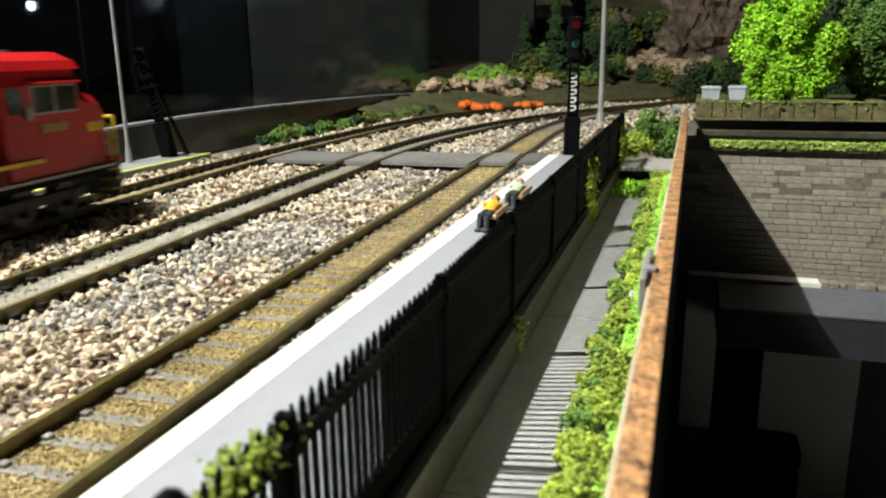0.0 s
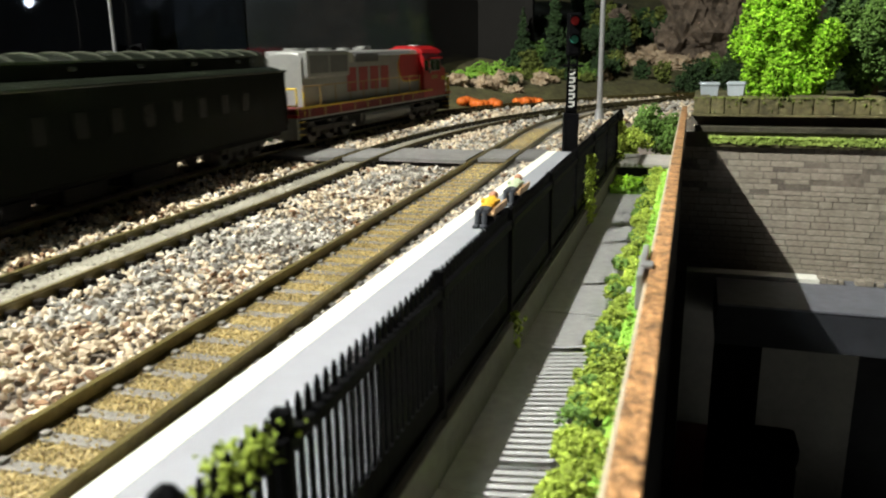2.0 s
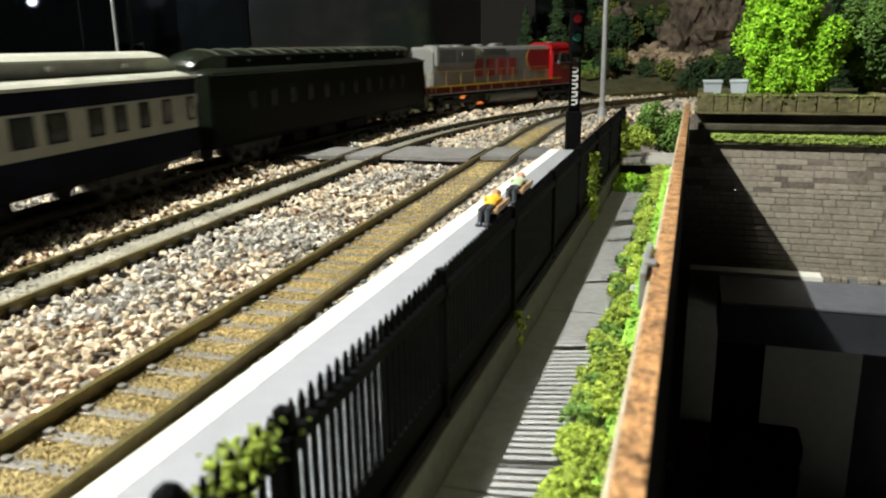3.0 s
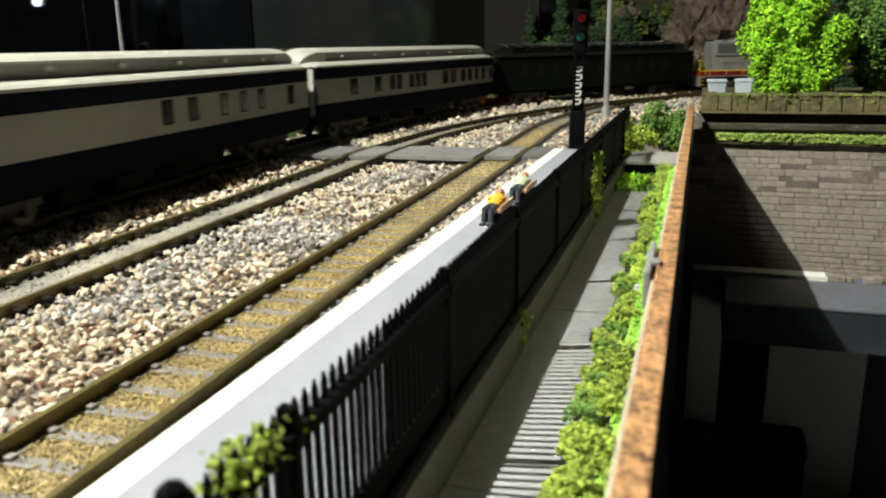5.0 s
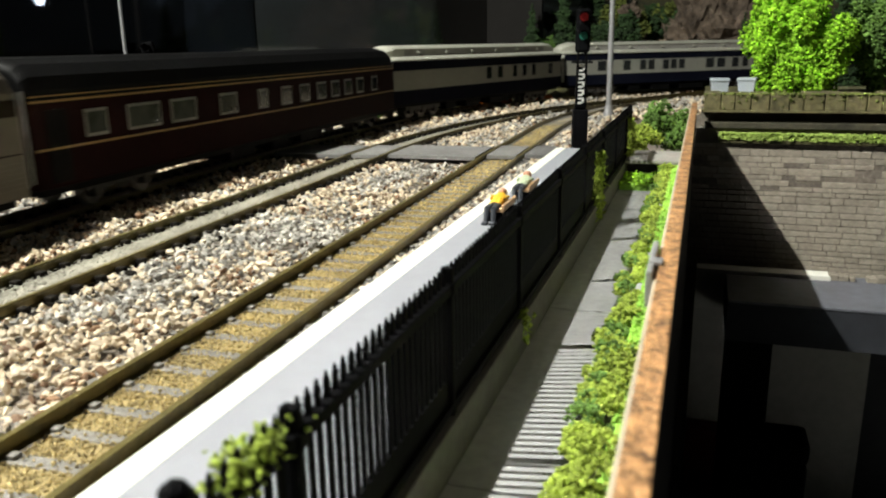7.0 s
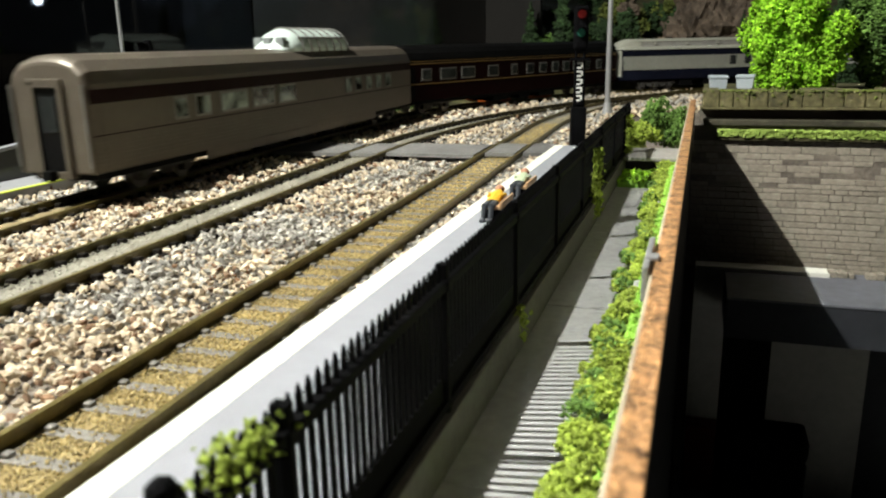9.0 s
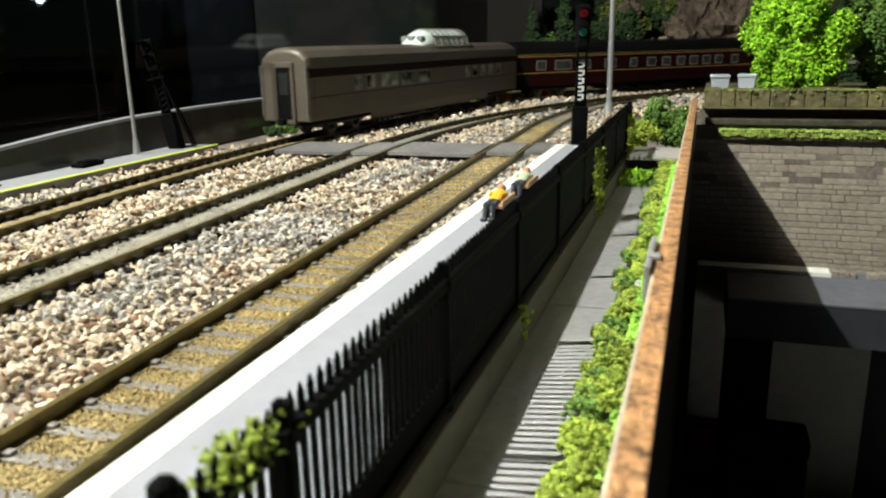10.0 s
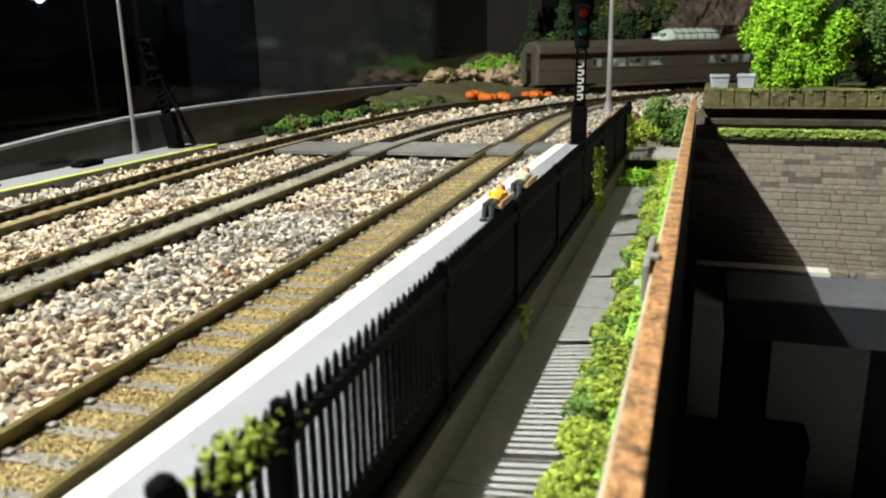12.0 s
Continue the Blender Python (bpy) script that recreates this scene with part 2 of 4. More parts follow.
    part("cord", rod(B(), (0, 0, 90), (0, 0, 2900 - z), 3, seg=8), M_black, t)


pendant_lamp()


def ground():
    """The layout's board as one sheet, with the sunken yard cut out beside the retaining wall."""
    bm = B()
    xs = [-312, -250, -61, -32, -2.5, 1650]
    ys = [-1760, -40, 404, 1900]
    for i in range(len(xs) - 1):
        for j in range(len(ys) - 1):
            if i == 4 and j == 1:
                continue
            box(bm, xs[i], xs[i + 1], ys[j], ys[j + 1], -60 if i < 4 else -20, -4.0)
    solid("ground", bm, M_bed, "gravel-covered board of the model railway", "ground", kind="structure")
    solid("yard_floor", box(B(), -2.5, 1650, -40, 404, -185, -175), M_yard, "grey concrete floor of the sunken yard", "ground", kind="structure")


ground()


def railway(track, label, s_from, s_to, tie_mat, fill_mat, fill=-2.75, pitch=8.0, ends=None, wide=7.4, chair=1.5):
    t = thing("railway_track", label, "railway track", group="tracks", kind="")
    a0, a1 = ends or (s_from, s_to)
    steps = [a0 + (a1 - a0) * i / 260 for i in range(261)]
    for off in (-8.7, 8.7):
        prof = [(-1.1, -2.7), (1.1, -2.7), (0.3, -2.2), (0.3, -0.75), (0.58, -0.6), (0.58, 0.0), (-0.58, 0.0), (-0.58, -0.6), (-0.3, -0.75), (-0.3, -2.2)]
        rings = []
        for s in steps:
            p, th = along(track, s, off)
            rings.append([(p.x + math.cos(th) * a, p.y - math.sin(th) * a, b) for a, b in prof])
        part("rail", loft(B(), rings), M_rail, t)
    bm = box(B(), -15, 15, -1.35, 1.35, -4.4, -2.5, 0.25)
    for o in (-8.7, 8.7):
        for e in (-2.1, 2.1):
            box(bm, o + e - chair / 2, o + e + chair / 2, -chair / 2, chair / 2, -2.6, -2.9 + chair * 0.72, 0.3)
    me = mesh_of("tie", bm, tie_mat)
    n = int((s_to - s_from) / pitch)
    for i in range(min(n, 150)):
        s = s_from + (i + 0.5) * pitch
        p, th = along(track, s)
        ob = new("tie", me)
        ob.parent = t
        ob.matrix_basis = pose(p.x * MM, p.y * MM, 0, 0, 0, -math.degrees(th) + rng.uniform(-1.2, 1.2))
    # ties of the far stretches, beyond the scenery
    rest = B()
    s = a0
    while s < a1:
        if not s_from <= s <= s_from + 150 * pitch:
            p, th = along(track, s)
            d, n = Vector((math.sin(th), math.cos(th))), Vector((math.cos(th), -math.sin(th)))
            c = [p + n * u + d * v for u, v in ((-15, -1.35), (15, -1.35), (15, 1.35), (-15, 1.35))]
            loft(rest, [[(q.x, q.y, z) for q in c] for z in (-4.4, -2.5)])
        s += pitch
    if rest.verts:
        tagged(part("tie_run", rest, tie_mat, t), kind="stuff")
    # fill between the rails
    rings = []
    for s in steps:
        p, th = along(track, s)
        rings.append([(p.x + math.cos(th) * a, p.y - math.sin(th) * a, b) for a, b in ((-wide - 0.2, -4.2), (-wide, fill - 0.25), (-3, fill), (3, fill), (wide, fill - 0.25), (wide + 0.2, -4.2))])
    part("sand_fill", loft(B(), rings), fill_mat, t, "fine sand packed between the ties")
    return t


railway("T1", "brown-railed outer model track with dark tie ends", -60, 1500, M_tiedark, M_tansand, -2.45, ends=(-1740, 2640), wide=6.0, chair=2.2)
railway("T2", "brown-railed middle model track in pale ballast", -60, 1400, M_tiedark, M_greysand, -2.3, wide=6.0, chair=2.2)
railway("T3", "brown-railed platform track with grey ties and golden sand", -60, 1300, M_tie, M_gold)


def platform_right():
    t = thing("platform", "light grey platform with a white painted edge", "platform")
    part("deck", box(B(), -60.5, -31.5, -60, 345, -4, 5.9, 0.3), M_plat, t)
    part("edge_line", box(B(), -60.6, -56.4, -60, 345.1, 5.7, 5.96), M_white, t, "white painted platform edge")


def platform_left():
    t = thing("platform", "low grey platform with a yellow edge line", "platform")
    part("deck", box(B(), -262.8, -241, -60, 351, -4, 1.0, 0.3), M_plat2, t)
    part("edge_line", box(B(), -243, -240.7, -60, 351, 0.8, 1.3, 0.1), M_yellow, t, "yellow painted platform edge")


platform_right()
platform_left()


def fence():
    t = thing("fence", "black spiked metal fence on a concrete kerb", "fence")
    y0, y1, x = 34, 350, -29.5
    part("kerb", box(B(), x - 2.2, x + 1.6, y0 - 60, y1, -4, 4.5, 0.3), M_kerb, t, "grey concrete kerb")
    picket = B()
    box(picket, -0.21, 0.21, -0.34, 0.34, 4.0, 24.1)
    rod(picket, (0, 0, 24.0), (0, 0, 24.8), 0.3, 0.12, 6)
    me = mesh_of("picket", picket, M_black)
    y = y0
    posts = [34, 48, 88, 128, 169, 209, 249, 289, 329, 349]
    while y < y1:
        ob = new("picket", me)
        ob.parent = t
        ob.matrix_basis = pose(x * MM, y * MM, 0, rng.uniform(-0.15, 0.15), 0, 0)
        y += 1.70
    part("kick_board", box(B(), x - 0.4, x + 0.2, y0 - 30, y1, 4.0, 9.6), M_black, t, "solid black board at the fence foot")
    for z in (5.6, 21.8):
        part("rail", box(B(), x - 0.5, x + 0.9, y0 - 30, y1, z - 0.6, z + 0.6, 0.15), M_black, t)
    for py in posts:
        bm = box(B(), x - 0.7, x + 0.9, py - 0.6, py + 0.6, 0, 24.6, 0.2)
        box(bm, x - 0.9, x + 1.2, py - 0.8, py + 0.8, 21.0, 22.6, 0.25)
        if py == 34:
            blob(bm, (x, py, 25.2), 1.1, rng, 1.0, 2, 0.05)
        part("post", bm, M_black, t)


fence()


def path_and_wall():
    t = thing("pavement", "grey concrete path of slabs beside the fence", "path", kind="structure")
    for i, w in enumerate((64, 58, 70, 66, 62, 60)):
        y = -40 + sum((64, 58, 70, 66, 62, 60)[:i])
        part("slab", box(B(), -27.9, -9, y, y + w - 0.4, -5, -2.0 + 0.05 * (i % 2), 0.15), M_pave, t)
    t = thing("retaining_wall", "thin cream wall with a rusty brown coping", "wall", kind="structure")
    part("wall_body", box(B(), -5.0, -2.4, -40, 402, -175, 21.3, 0.2), M_tanwall, t)
    bm = box(B(), -6.0, -5.1, 100, 117, 17.5, 22.4, 0.3)
    box(bm, -5.8, -4.0, 104, 106.5, 22.0, 22.7, 0.2)
    part("bracket", bm, M_metal, t, "pale metal bracket clipped to the coping")
    # black sheet added to give the wall's unlit yard face its shade
    part("shade_sheet", box(B(), -2.38, -2.1, -40, 402, -175, 21.0), M_black, t, "black sheet standing in for shade on the yard side")
    part("coping", box(B(), -4.5, -2.0, -40, 402, 21.2, 22.1, 0.25), M_rust, t, "rusty brown coping strip")


path_and_wall()


def stone_wall():
    """Coursed stone wall across the yard's end: the nearest stones one by one, the rest in one mesh."""
    t = thing("wall_stone", "grey coursed stone retaining wall with mossy coping", "wall", kind="structure")
    part("wall_body", box(B(), -2.0, 330, 404.6, 424, -180, 9.4), M_mortar, t)
    shapes = {}
    rest = B()
    z, row, made = 2.2, 0, 0
    while z > -62:
        h = rng.choice((2.4, 3.0, 3.6))
        x = -1.5 - rng.uniform(0, 4)
        while x < 200:
            w = rng.choice((6, 8.5, 11, 15))
            d = rng.choice((0.35, 0.5, 0.65))
            if x + w < 92 and made < 300:
                if (w, h, d) not in shapes:
                    shapes[w, h, d] = mesh_of("stone", box(B(), 0, w - 0.3, -d, 1.5, -h + 0.3, 0, 0.18), M_brickstone)
                ob = new("stone", shapes[w, h, d])
                ob.parent = t
                ob.matrix_basis = pose(x * MM, 404.4 * MM, z * MM, 0, rng.uniform(-0.6, 0.6), 0)
                made += 1
            else:
                box(rest, x, x + w - 0.3, 404.4 - d, 405.9, z - h + 0.3, z)
            x += w
        z -= h
        row += 1
    tagged(part("lower_stones", rest, M_brickstone, t), "coursed grey stones", kind="stuff")
    part("string_course", box(B(), 2, 330, 403.0, 411.8, 9.6, 12.6, 0.5), M_darkstone, t, "dark string course")
    x = 1.0
    while x < 200:
        w = rng.uniform(5, 9.5)
        h = rng.uniform(-0.6, 0.8)
        part("coping_stone", box(B(), x, x + w - 0.4, 402.8 + rng.uniform(-.4, .3), 424, 18.6, 25.8 + h, 0.4), M_mossy, t)
        x += w
    part("coping_lip", box(B(), 0, 330, 402.2, 411.8, 17.4, 18.6, 0.2), M_mossy, t)
    part("coping_bed", box(B(), 0, 330, 412, 424, 9.6, 18.5), M_mortar, t)
    part("moss_ledge", box(B(), 9, 330, 402, 405, 2.6, 4.5, 0.6), M_mossy, t)


stone_wall()


def yard_building():
    t = thing("yard_building", "cream building with a black portal in the sunken yard", "building")
    part("wall", box(B(), 2.7, 63, 388, 397, -78, -57.5), M_cream, t)
    part("side_wall", box(B(), 2.7, 30, 388, 397, -175, -78.1), M_cream, t)
    # same wall as the cream one, with the portal's shade painted in
    part("lower_wall", box(B(), 30.2, 84, 388, 397, -175, -78.1), M_shade, t, "recessed cream wall darkened as if shaded")
    # rear wall darkened for shade, its parapet in the lit tone
    part("rear_wall", box(B(), 84.3, 240, 388, 397, -175, -78.1), M_cardshade, t, "rear wall, lit and shaded tones painted in")
    part("rear_parapet", box(B(), 63.3, 240, 388, 397, -78, -59.5, 0.3), M_cardlit, t, "rear wall, lit and shaded tones painted in")
    # the beam's colour holds its shade, the cap's colour its light
    part("beam", box(B(), 16.4, 240, 345, 386, -78, -60.2, 0.2), M_cardshade, t, "black portal beam, shade painted in")
    part("beam_cap", box(B(), 16.4, 240, 344.6, 386, -60.1, -59, 0.2), M_cardlit, t, "flat top of the portal beam, painted as lit")
    part("column", box(B(), 16.4, 36.3, 345.4, 352, -175, -78.1, 0.3), M_black, t, "black portal column")
    part("plinth", box(B(), 3.0, 18.3, 376, 388, -175, -139, 0.4), mat("dark_red_paint", (0.16, 0.02, 0.015), 0.6), t, "dark red plinth")
    crate = thing("crate", "black round-edged box in the yard's shade", "box", (35.5, 331, -175))
    part("body", box(B(), -16.5, 16.5, -9, 9, 0, 52, 2.0), M_black, crate)
    part("lid", box(B(), -16.9, 16.9, -9.4, 9.4, 52.2, 63, 3.0), M_black, crate)
    for i in range(9):
        x, w = 62 + i * 5.2 + rng.uniform(-1, 1), rng.uniform(2, 4.5)
        bm = box(B(), x, x + w, 388.5, 388.5 + rng.uniform(3, 6), -59.5, -58.5 + rng.uniform(0.5, 2), 0.3)
        solid("rubble_stone", bm, M_brickstone, "grey rubble stone on the wall top", "stone", "rubble on the wall top")


yard_building()


def plain_backdrop():
    t = thing("glass_partition", "tall smoked glass partition behind the tracks", "partition", kind="structure")
    for y0, y1, m in ((-300, 445, M_glass), (445.05, 1008, M_haze)):
        pane = part("pane", box(B(), -272, -269.6, y0, y1, -4, 240), m, t)
        pane.visible_shadow = False
    rings = []
    for y, z in ((-300, 6.0), (150, 8.0), (239, 13.2), (276, 16.0), (320, 18.2), (377, 18.8), (451, 18.4), (573, 16.1), (660, 13.8), (752, 10.8)):
        rings.append([(-269.4, y, -4), (-269.4, y, z), (-267.2, y, z), (-266, y, z - 1.2), (-265.4, y, z * 0.5 - 1), (-265.2, y, -4)])
    part("ledge", loft(B(), rings), M_ledge, t, "glossy dark grey rail along the glass foot")
    strip = [[(-269.3, y, z), (-269.3, y, z + 0.35), (-267.9, y, z + 0.35), (-267.2, y, z)] for y, z in [(r[1][1], r[1][2]) for r in rings]]
    part("ledge_edge", loft(B(), strip), M_plat, t, "pale edge strip")
    solid("wall_return", box(B(), -345, -199, 1010, 1022, -200, 260), M_room2, "plain dark grey wall end", "wall", kind="structure")
    # bulb, socket and cord added behind the pane as a room lamp's reflection
    lamp = thing("lamp_reflection", "small bright bulb behind the glass, standing in for a lamp's reflection", "lamp", (-900, 915, 121))
    part("bulb", blob(B(), (0, 0, 0), 5.6, random.Random(1), 1.15, 3, 0.0), M_bulb, lamp, "cold white bulb seen as a reflection", smooth=True)
    part("socket", rod(B(), (0, 0, 5.6), (0, 0, 22), 4, 3, 14), M_black, lamp)
    part("cord", rod(B(), (0, 0, 23), (0, 0, 2900 - 121), 1.5, seg=8), M_black, lamp)


M_bulb = mat("glowing_bulb", (0.8, 0.8, 0.8), 0.4, 0, 0.0, glow=(0.8, 0.92, 1.0, 110.0), bump=0)
plain_backdrop()


ARC = (290, 493, 502)


def out_from_curve(x, y):
    """Distance outside the outer track's arc."""
    return math.hypot(x - ARC[0], y - ARC[1]) - ARC[2]


def hill_z(x, y):
    d = out_from_curve(x, y)
    if d < 22:
        return -4.5
    u = min(1.0, (d - 22) / 30)
    h = -3.5 + 7.5 * u * u * (3 - 2 * u) + 0.09 * (d - 22) + 0.00022 * (d - 22) ** 2
    return h + min(1.0, (d - 22) / 80) * (9 * noise.noise(Vector((x / 60, y / 60, 0))) + 4 * noise.noise(Vector((x / 22, y / 22, 3))))


def hill():
    bm = B()
    rings = []
    for j in range(50):
        d = 18 + j * 14
        ring = []
        for i in range(131):
            a = radians(170 - i * 0.71)
            x, y = ARC[0] + (ARC[2] + d) * math.cos(a), ARC[1] + (ARC[2] + d) * math.sin(a)
            x = max(x, -262 if y < 760 else -304)
            ring.append((x, y, hill_z(x, y)))
        rings.append(ring)
    loft(bm, rings, closed=False, caps=False)
    solid("hillside", bm, M_earth, "scenic hillside of earth and turf behind the curve", "hill", kind="structure", smooth=True)
    # painted sky sheet behind the scenery
    bm = B()
    r = ARC[2] + 780
    loft(bm, [[(ARC[0] + r * math.cos(radians(150 - i * 3)), ARC[1] + r * math.sin(radians(150 - i * 3)), z) for i in range(44)] for z in (-60, 420)], closed=False, caps=False)
    solid("backdrop", bm, M_sky, "pale blue painted sky backdrop", "backdrop", kind="structure", smooth=True)


hill()



# ---- the train: built along +y, nose forward, wheels on z = 0 ----
SEGMENTS = (("engine", 246.5), ("coach", 281.9), ("coach", 290.2), ("coach", 273.8), ("coach", 323.5), ("dome", 325.4))
M_sill = mat("dark_red_sill", (0.14, 0.006, 0.006), 0.5, 0, 0.2, 300, 0.05, spec=0.2)
M_red = mat("red_paint", (0.36, 0.004, 0.006), 0.42, 0, 0.15, 300, 0.05)
M_silver = mat("silver_paint", (0.28, 0.28, 0.265), 0.4, 0.25, 0.12, 300, 0.05)
M_lettering = mat("red_lettering", (0.32, 0.03, 0.03), 0.5)
M_grille = mat("dark_grille", (0.10, 0.10, 0.10), 0.5, 0.2, 0.3, 900, 0.5)
M_handrail = mat("yellow_handrail", (0.62, 0.42, 0.02), 0.45)
M_green = mat("dark_green_paint", (0.006, 0.008, 0.005), 0.3, 0, 0.25, 250, 0.05, spec=0.02)
M_greenroof = mat("glossy_green_roof", (0.012, 0.015, 0.010), 0.24, 0, 0.2, 250, 0.05, spec=0.6)
# seams paler than the green roof, their highlights painted as colour
M_seam = mat("roof_seam_glint", (0.07, 0.075, 0.055), 0.25, 0.2, 0.2, 250, 0.05)
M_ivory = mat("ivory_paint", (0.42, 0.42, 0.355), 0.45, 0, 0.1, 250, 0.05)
# the roof's ivory darkened: coach sides carry their shade in the paint
M_ivoryshade = mat("ivory_paint_shaded", (0.255, 0.255, 0.22), 0.45, 0, 0.12, 250, 0.05)
M_navy = mat("navy_paint", (0.006, 0.007, 0.014), 0.55, 0, 0.2, 250, 0.05, spec=0.02)
M_maroon = mat("maroon_paint", (0.013, 0.003, 0.0028), 0.55, 0, 0.2, 250, 0.05, spec=0.03)
M_goldline = mat("gold_stripe", (0.30, 0.18, 0.05), 0.45)
M_taupe = mat("tarnished_silver", (0.125, 0.106, 0.083), 0.42, 0.35, 0.12, 250, 0.06)
M_taupe2 = mat("brown_stripe", (0.014, 0.005, 0.004), 0.6, spec=0.08)
M_under = mat("black_underframe", (0.005, 0.005, 0.005), 0.5, 0, 0.3, 400, 0.3, spec=0.04)
M_truck = mat("weathered_truck", (0.045, 0.042, 0.038), 0.6, 0.1, 0.4, 400, 0.4)
M_wheel = mat("steel_wheel", (0.14, 0.13, 0.12), 0.4, 0.7, 0.2, 400, 0.1)
M_window = mat("dark_window", (0.02, 0.022, 0.022), 0.08, 0, 0.2, 200, 0.0)
# dark panes with pale noise patches that paint in reflections
M_gleamwin = mat("window_painted_gleam", (0.03, 0.036, 0.034), 0.08, 0, 0.5, 90, 0.0, tint=(0.50, 0.60, 0.56), big=45, span=0.2)
M_dimwin = mat("dim_window", (0.035, 0.04, 0.037), 0.1, 0, 0.6, 160, 0.0, big=70)
M_frame = mat("silver_window_frame", (0.22, 0.215, 0.20), 0.4, 0.4)


def skin(profile, y0, y1, ends=0.0, drop=0.0, steps=4):
    """A body of one cross section along y, its ends drawn in and rounded down."""
    rings = []
    ys = [(y0 + ends * (1 - math.cos(math.pi / 2 * i / steps)), math.sin(math.pi / 2 * i / steps)) for i in range(steps + 1)] if ends else [(y0, 1.0)]
    tail = [(y0 + y1 - y, k) for y, k in reversed(ys)]
    base = min(z for _, z in profile)
    for y, k in ys + tail:
        f = 1 - drop * (1 - k)
        rings.append([(x * (1 - 0.35 * drop * (1 - k)), y, base + (z - base) * f) for x, z in profile])
    return loft(B(), rings)


def mirrored(half):
    return half + [(-x, z) for x, z in reversed(half)]


def truck(parent, y, axles, gap, r, width=23):
    bm = B()
    for s in (-1, 1):
        box(bm, s * width / 2 - 1.2, s * width / 2 + 1.2, y - gap * (axles - 1) / 2 - 6, y + gap * (axles - 1) / 2 + 6, r + 0.5, r + 3.6, 0.5)
        for i in range(axles):
            a = y + (i - (axles - 1) / 2) * gap
            box(bm, s * width / 2 - 1.7, s * width / 2 + 1.7, a - 2.2, a + 2.2, r - 2.2, r + 3, 0.5)
        for i in range(axles - 1):
            a = y + (i + 0.5 - (axles - 1) / 2) * gap
            for k in (-2.2, 0, 2.2):
                rod(bm, (s * (width / 2 + 0.6), a + k, r - 1.5), (s * (width / 2 + 0.6), a + k, r + 2), 0.9, seg=8)
    box(bm, -width / 2, width / 2, y - 4, y + 4, r, r + 4)
    t = part("truck", bm, M_truck, parent)
    for i in range(axles):
        a = y + (i - (axles - 1) / 2) * gap
        for s in (-1, 1):
            w = rod(B(), (s * 7.6, a, r), (s * 10.2, a, r), r, seg=22)
            rod(w, (s * 7.0, a, r), (s * 7.7, a, r), r + 0.55, seg=22)
            part("wheel", w, M_wheel, t)


def coupler(parent, y, s):
    bm = box(B(), -1.2, 1.2, min(y, y + s * 5), max(y, y + s * 5), 8.2, 10.6, 0.3)
    box(bm, -2.2, 1.6, y + s * 4 - 1.5, y + s * 4 + 1.5, 7.6, 11.2, 0.4)
    part("coupler", bm, M_under, parent)


def engine():
    L = 246.5
    t = thing("locomotive", "red and silver six-axle diesel model locomotive", "locomotive", group="train")
    h = L / 2 - 4
    part("frame", box(B(), -16.4, 16.4, -h + 4, h - 58, 15.2, 20.4, 0.4), M_sill, t, "dark red walkway frame")
    part("underframe", box(B(), -15.6, 15.6, -h + 6, h - 8, 12.4, 15.0, 0.3), M_under, t)
    for s in (-1, 1):
        part("sill_stripe", box(B(), s * 16.3 - 0.15, s * 16.3 + 0.35, -h + 6, h - 42, 20.0, 21.2), M_handrail, t, "yellow sill stripe")
        part("sill_edge", box(B(), s * 15.5, s * 16.5, -h + 6, h - 8, 14.4, 15.3), M_silver, t, "pale sill edge")
        for i in range(9):
            part("step_bracket", box(B(), s * 16.3, s * 16.7, -h + 14 + i * 18, -h + 15.4 + i * 18, 15.4, 20), M_goldline, t)
    part("long_hood", skin(mirrored([(11, 15.5), (11, 47), (9.5, 49.6), (5, 50.6)]), -h + 18, h - 54, 1.5, 0.06), M_silver, t, "silver engine hood", )
    part("radiator", box(B(), -13.5, 13.5, -h + 20, -h + 70, 36.0, 50.8, 1.2), M_silver, t, "flared silver radiator section")
    for s in (-1, 1):
        for a in (-h + 23, -h + 46):
            part("grille", box(B(), s * 13.3, s * 13.75, a, a + 21, 38.5, 48.3, 0.1), M_grille, t, "dark radiator grille")
        part("blower_box", box(B(), s * 10.8, s * 12.2, h - 172, h - 161, 43.5, 49.5, 0.5), M_ivory, t, "pale blower box")
        part("air_grille", box(B(), s * 10.9, s * 11.4, h - 156, h - 124, 43.5, 48.5, 0.1), M_grille, t)
        # the road's name as plain red blocks
        for i in range(4):
            a = h - 168 + i * 15.8
            bm = box(B(), s * 10.95, s * 11.25, a, a + 12.2, 26.0, 40.5, 0.1)
            part("lettering_block", bm, M_lettering, t, "dark red block shapes")
        # red paint sweeping back over the hood, with a yellow border
        for grow, x0, x1, m, lab in ((0.9, 10.9, 11.2, M_handrail, "yellow border line"), (0.0, 11.0, 11.4, M_red, "red paint sweeping over the hood")):
            pts = [(h - 45.5, 29 - grow), (h - 80, 29 - grow)]
            pts += [(h - 80 - (12 + grow) * math.sin(a), 41 - (12 + grow) * math.cos(a)) for a in [math.pi / 2 * k / 6 for k in range(1, 7)]]
            pts += [(h - 88, 47.0 + grow * 0.4), (h - 45.5, 47.0 + grow * 0.4)]
            part("hood_paint", loft(B(), [[(s * x, y, z) for y, z in pts] for x in (x0, x1)]), m, t, lab)
    part("cab", skin(mirrored([(15.0, 15.4), (15.0, 43), (13.0, 49.5), (6, 52)]), h - 55, h - 21, 0.8, 0.03), M_red, t, "red cab")
    part("cab_roof", skin(mirrored([(15.4, 47.6), (13.4, 50.4), (6, 53)]), h - 56, h - 19.6, 1.0, 0.02), M_red, t)
    nose = []
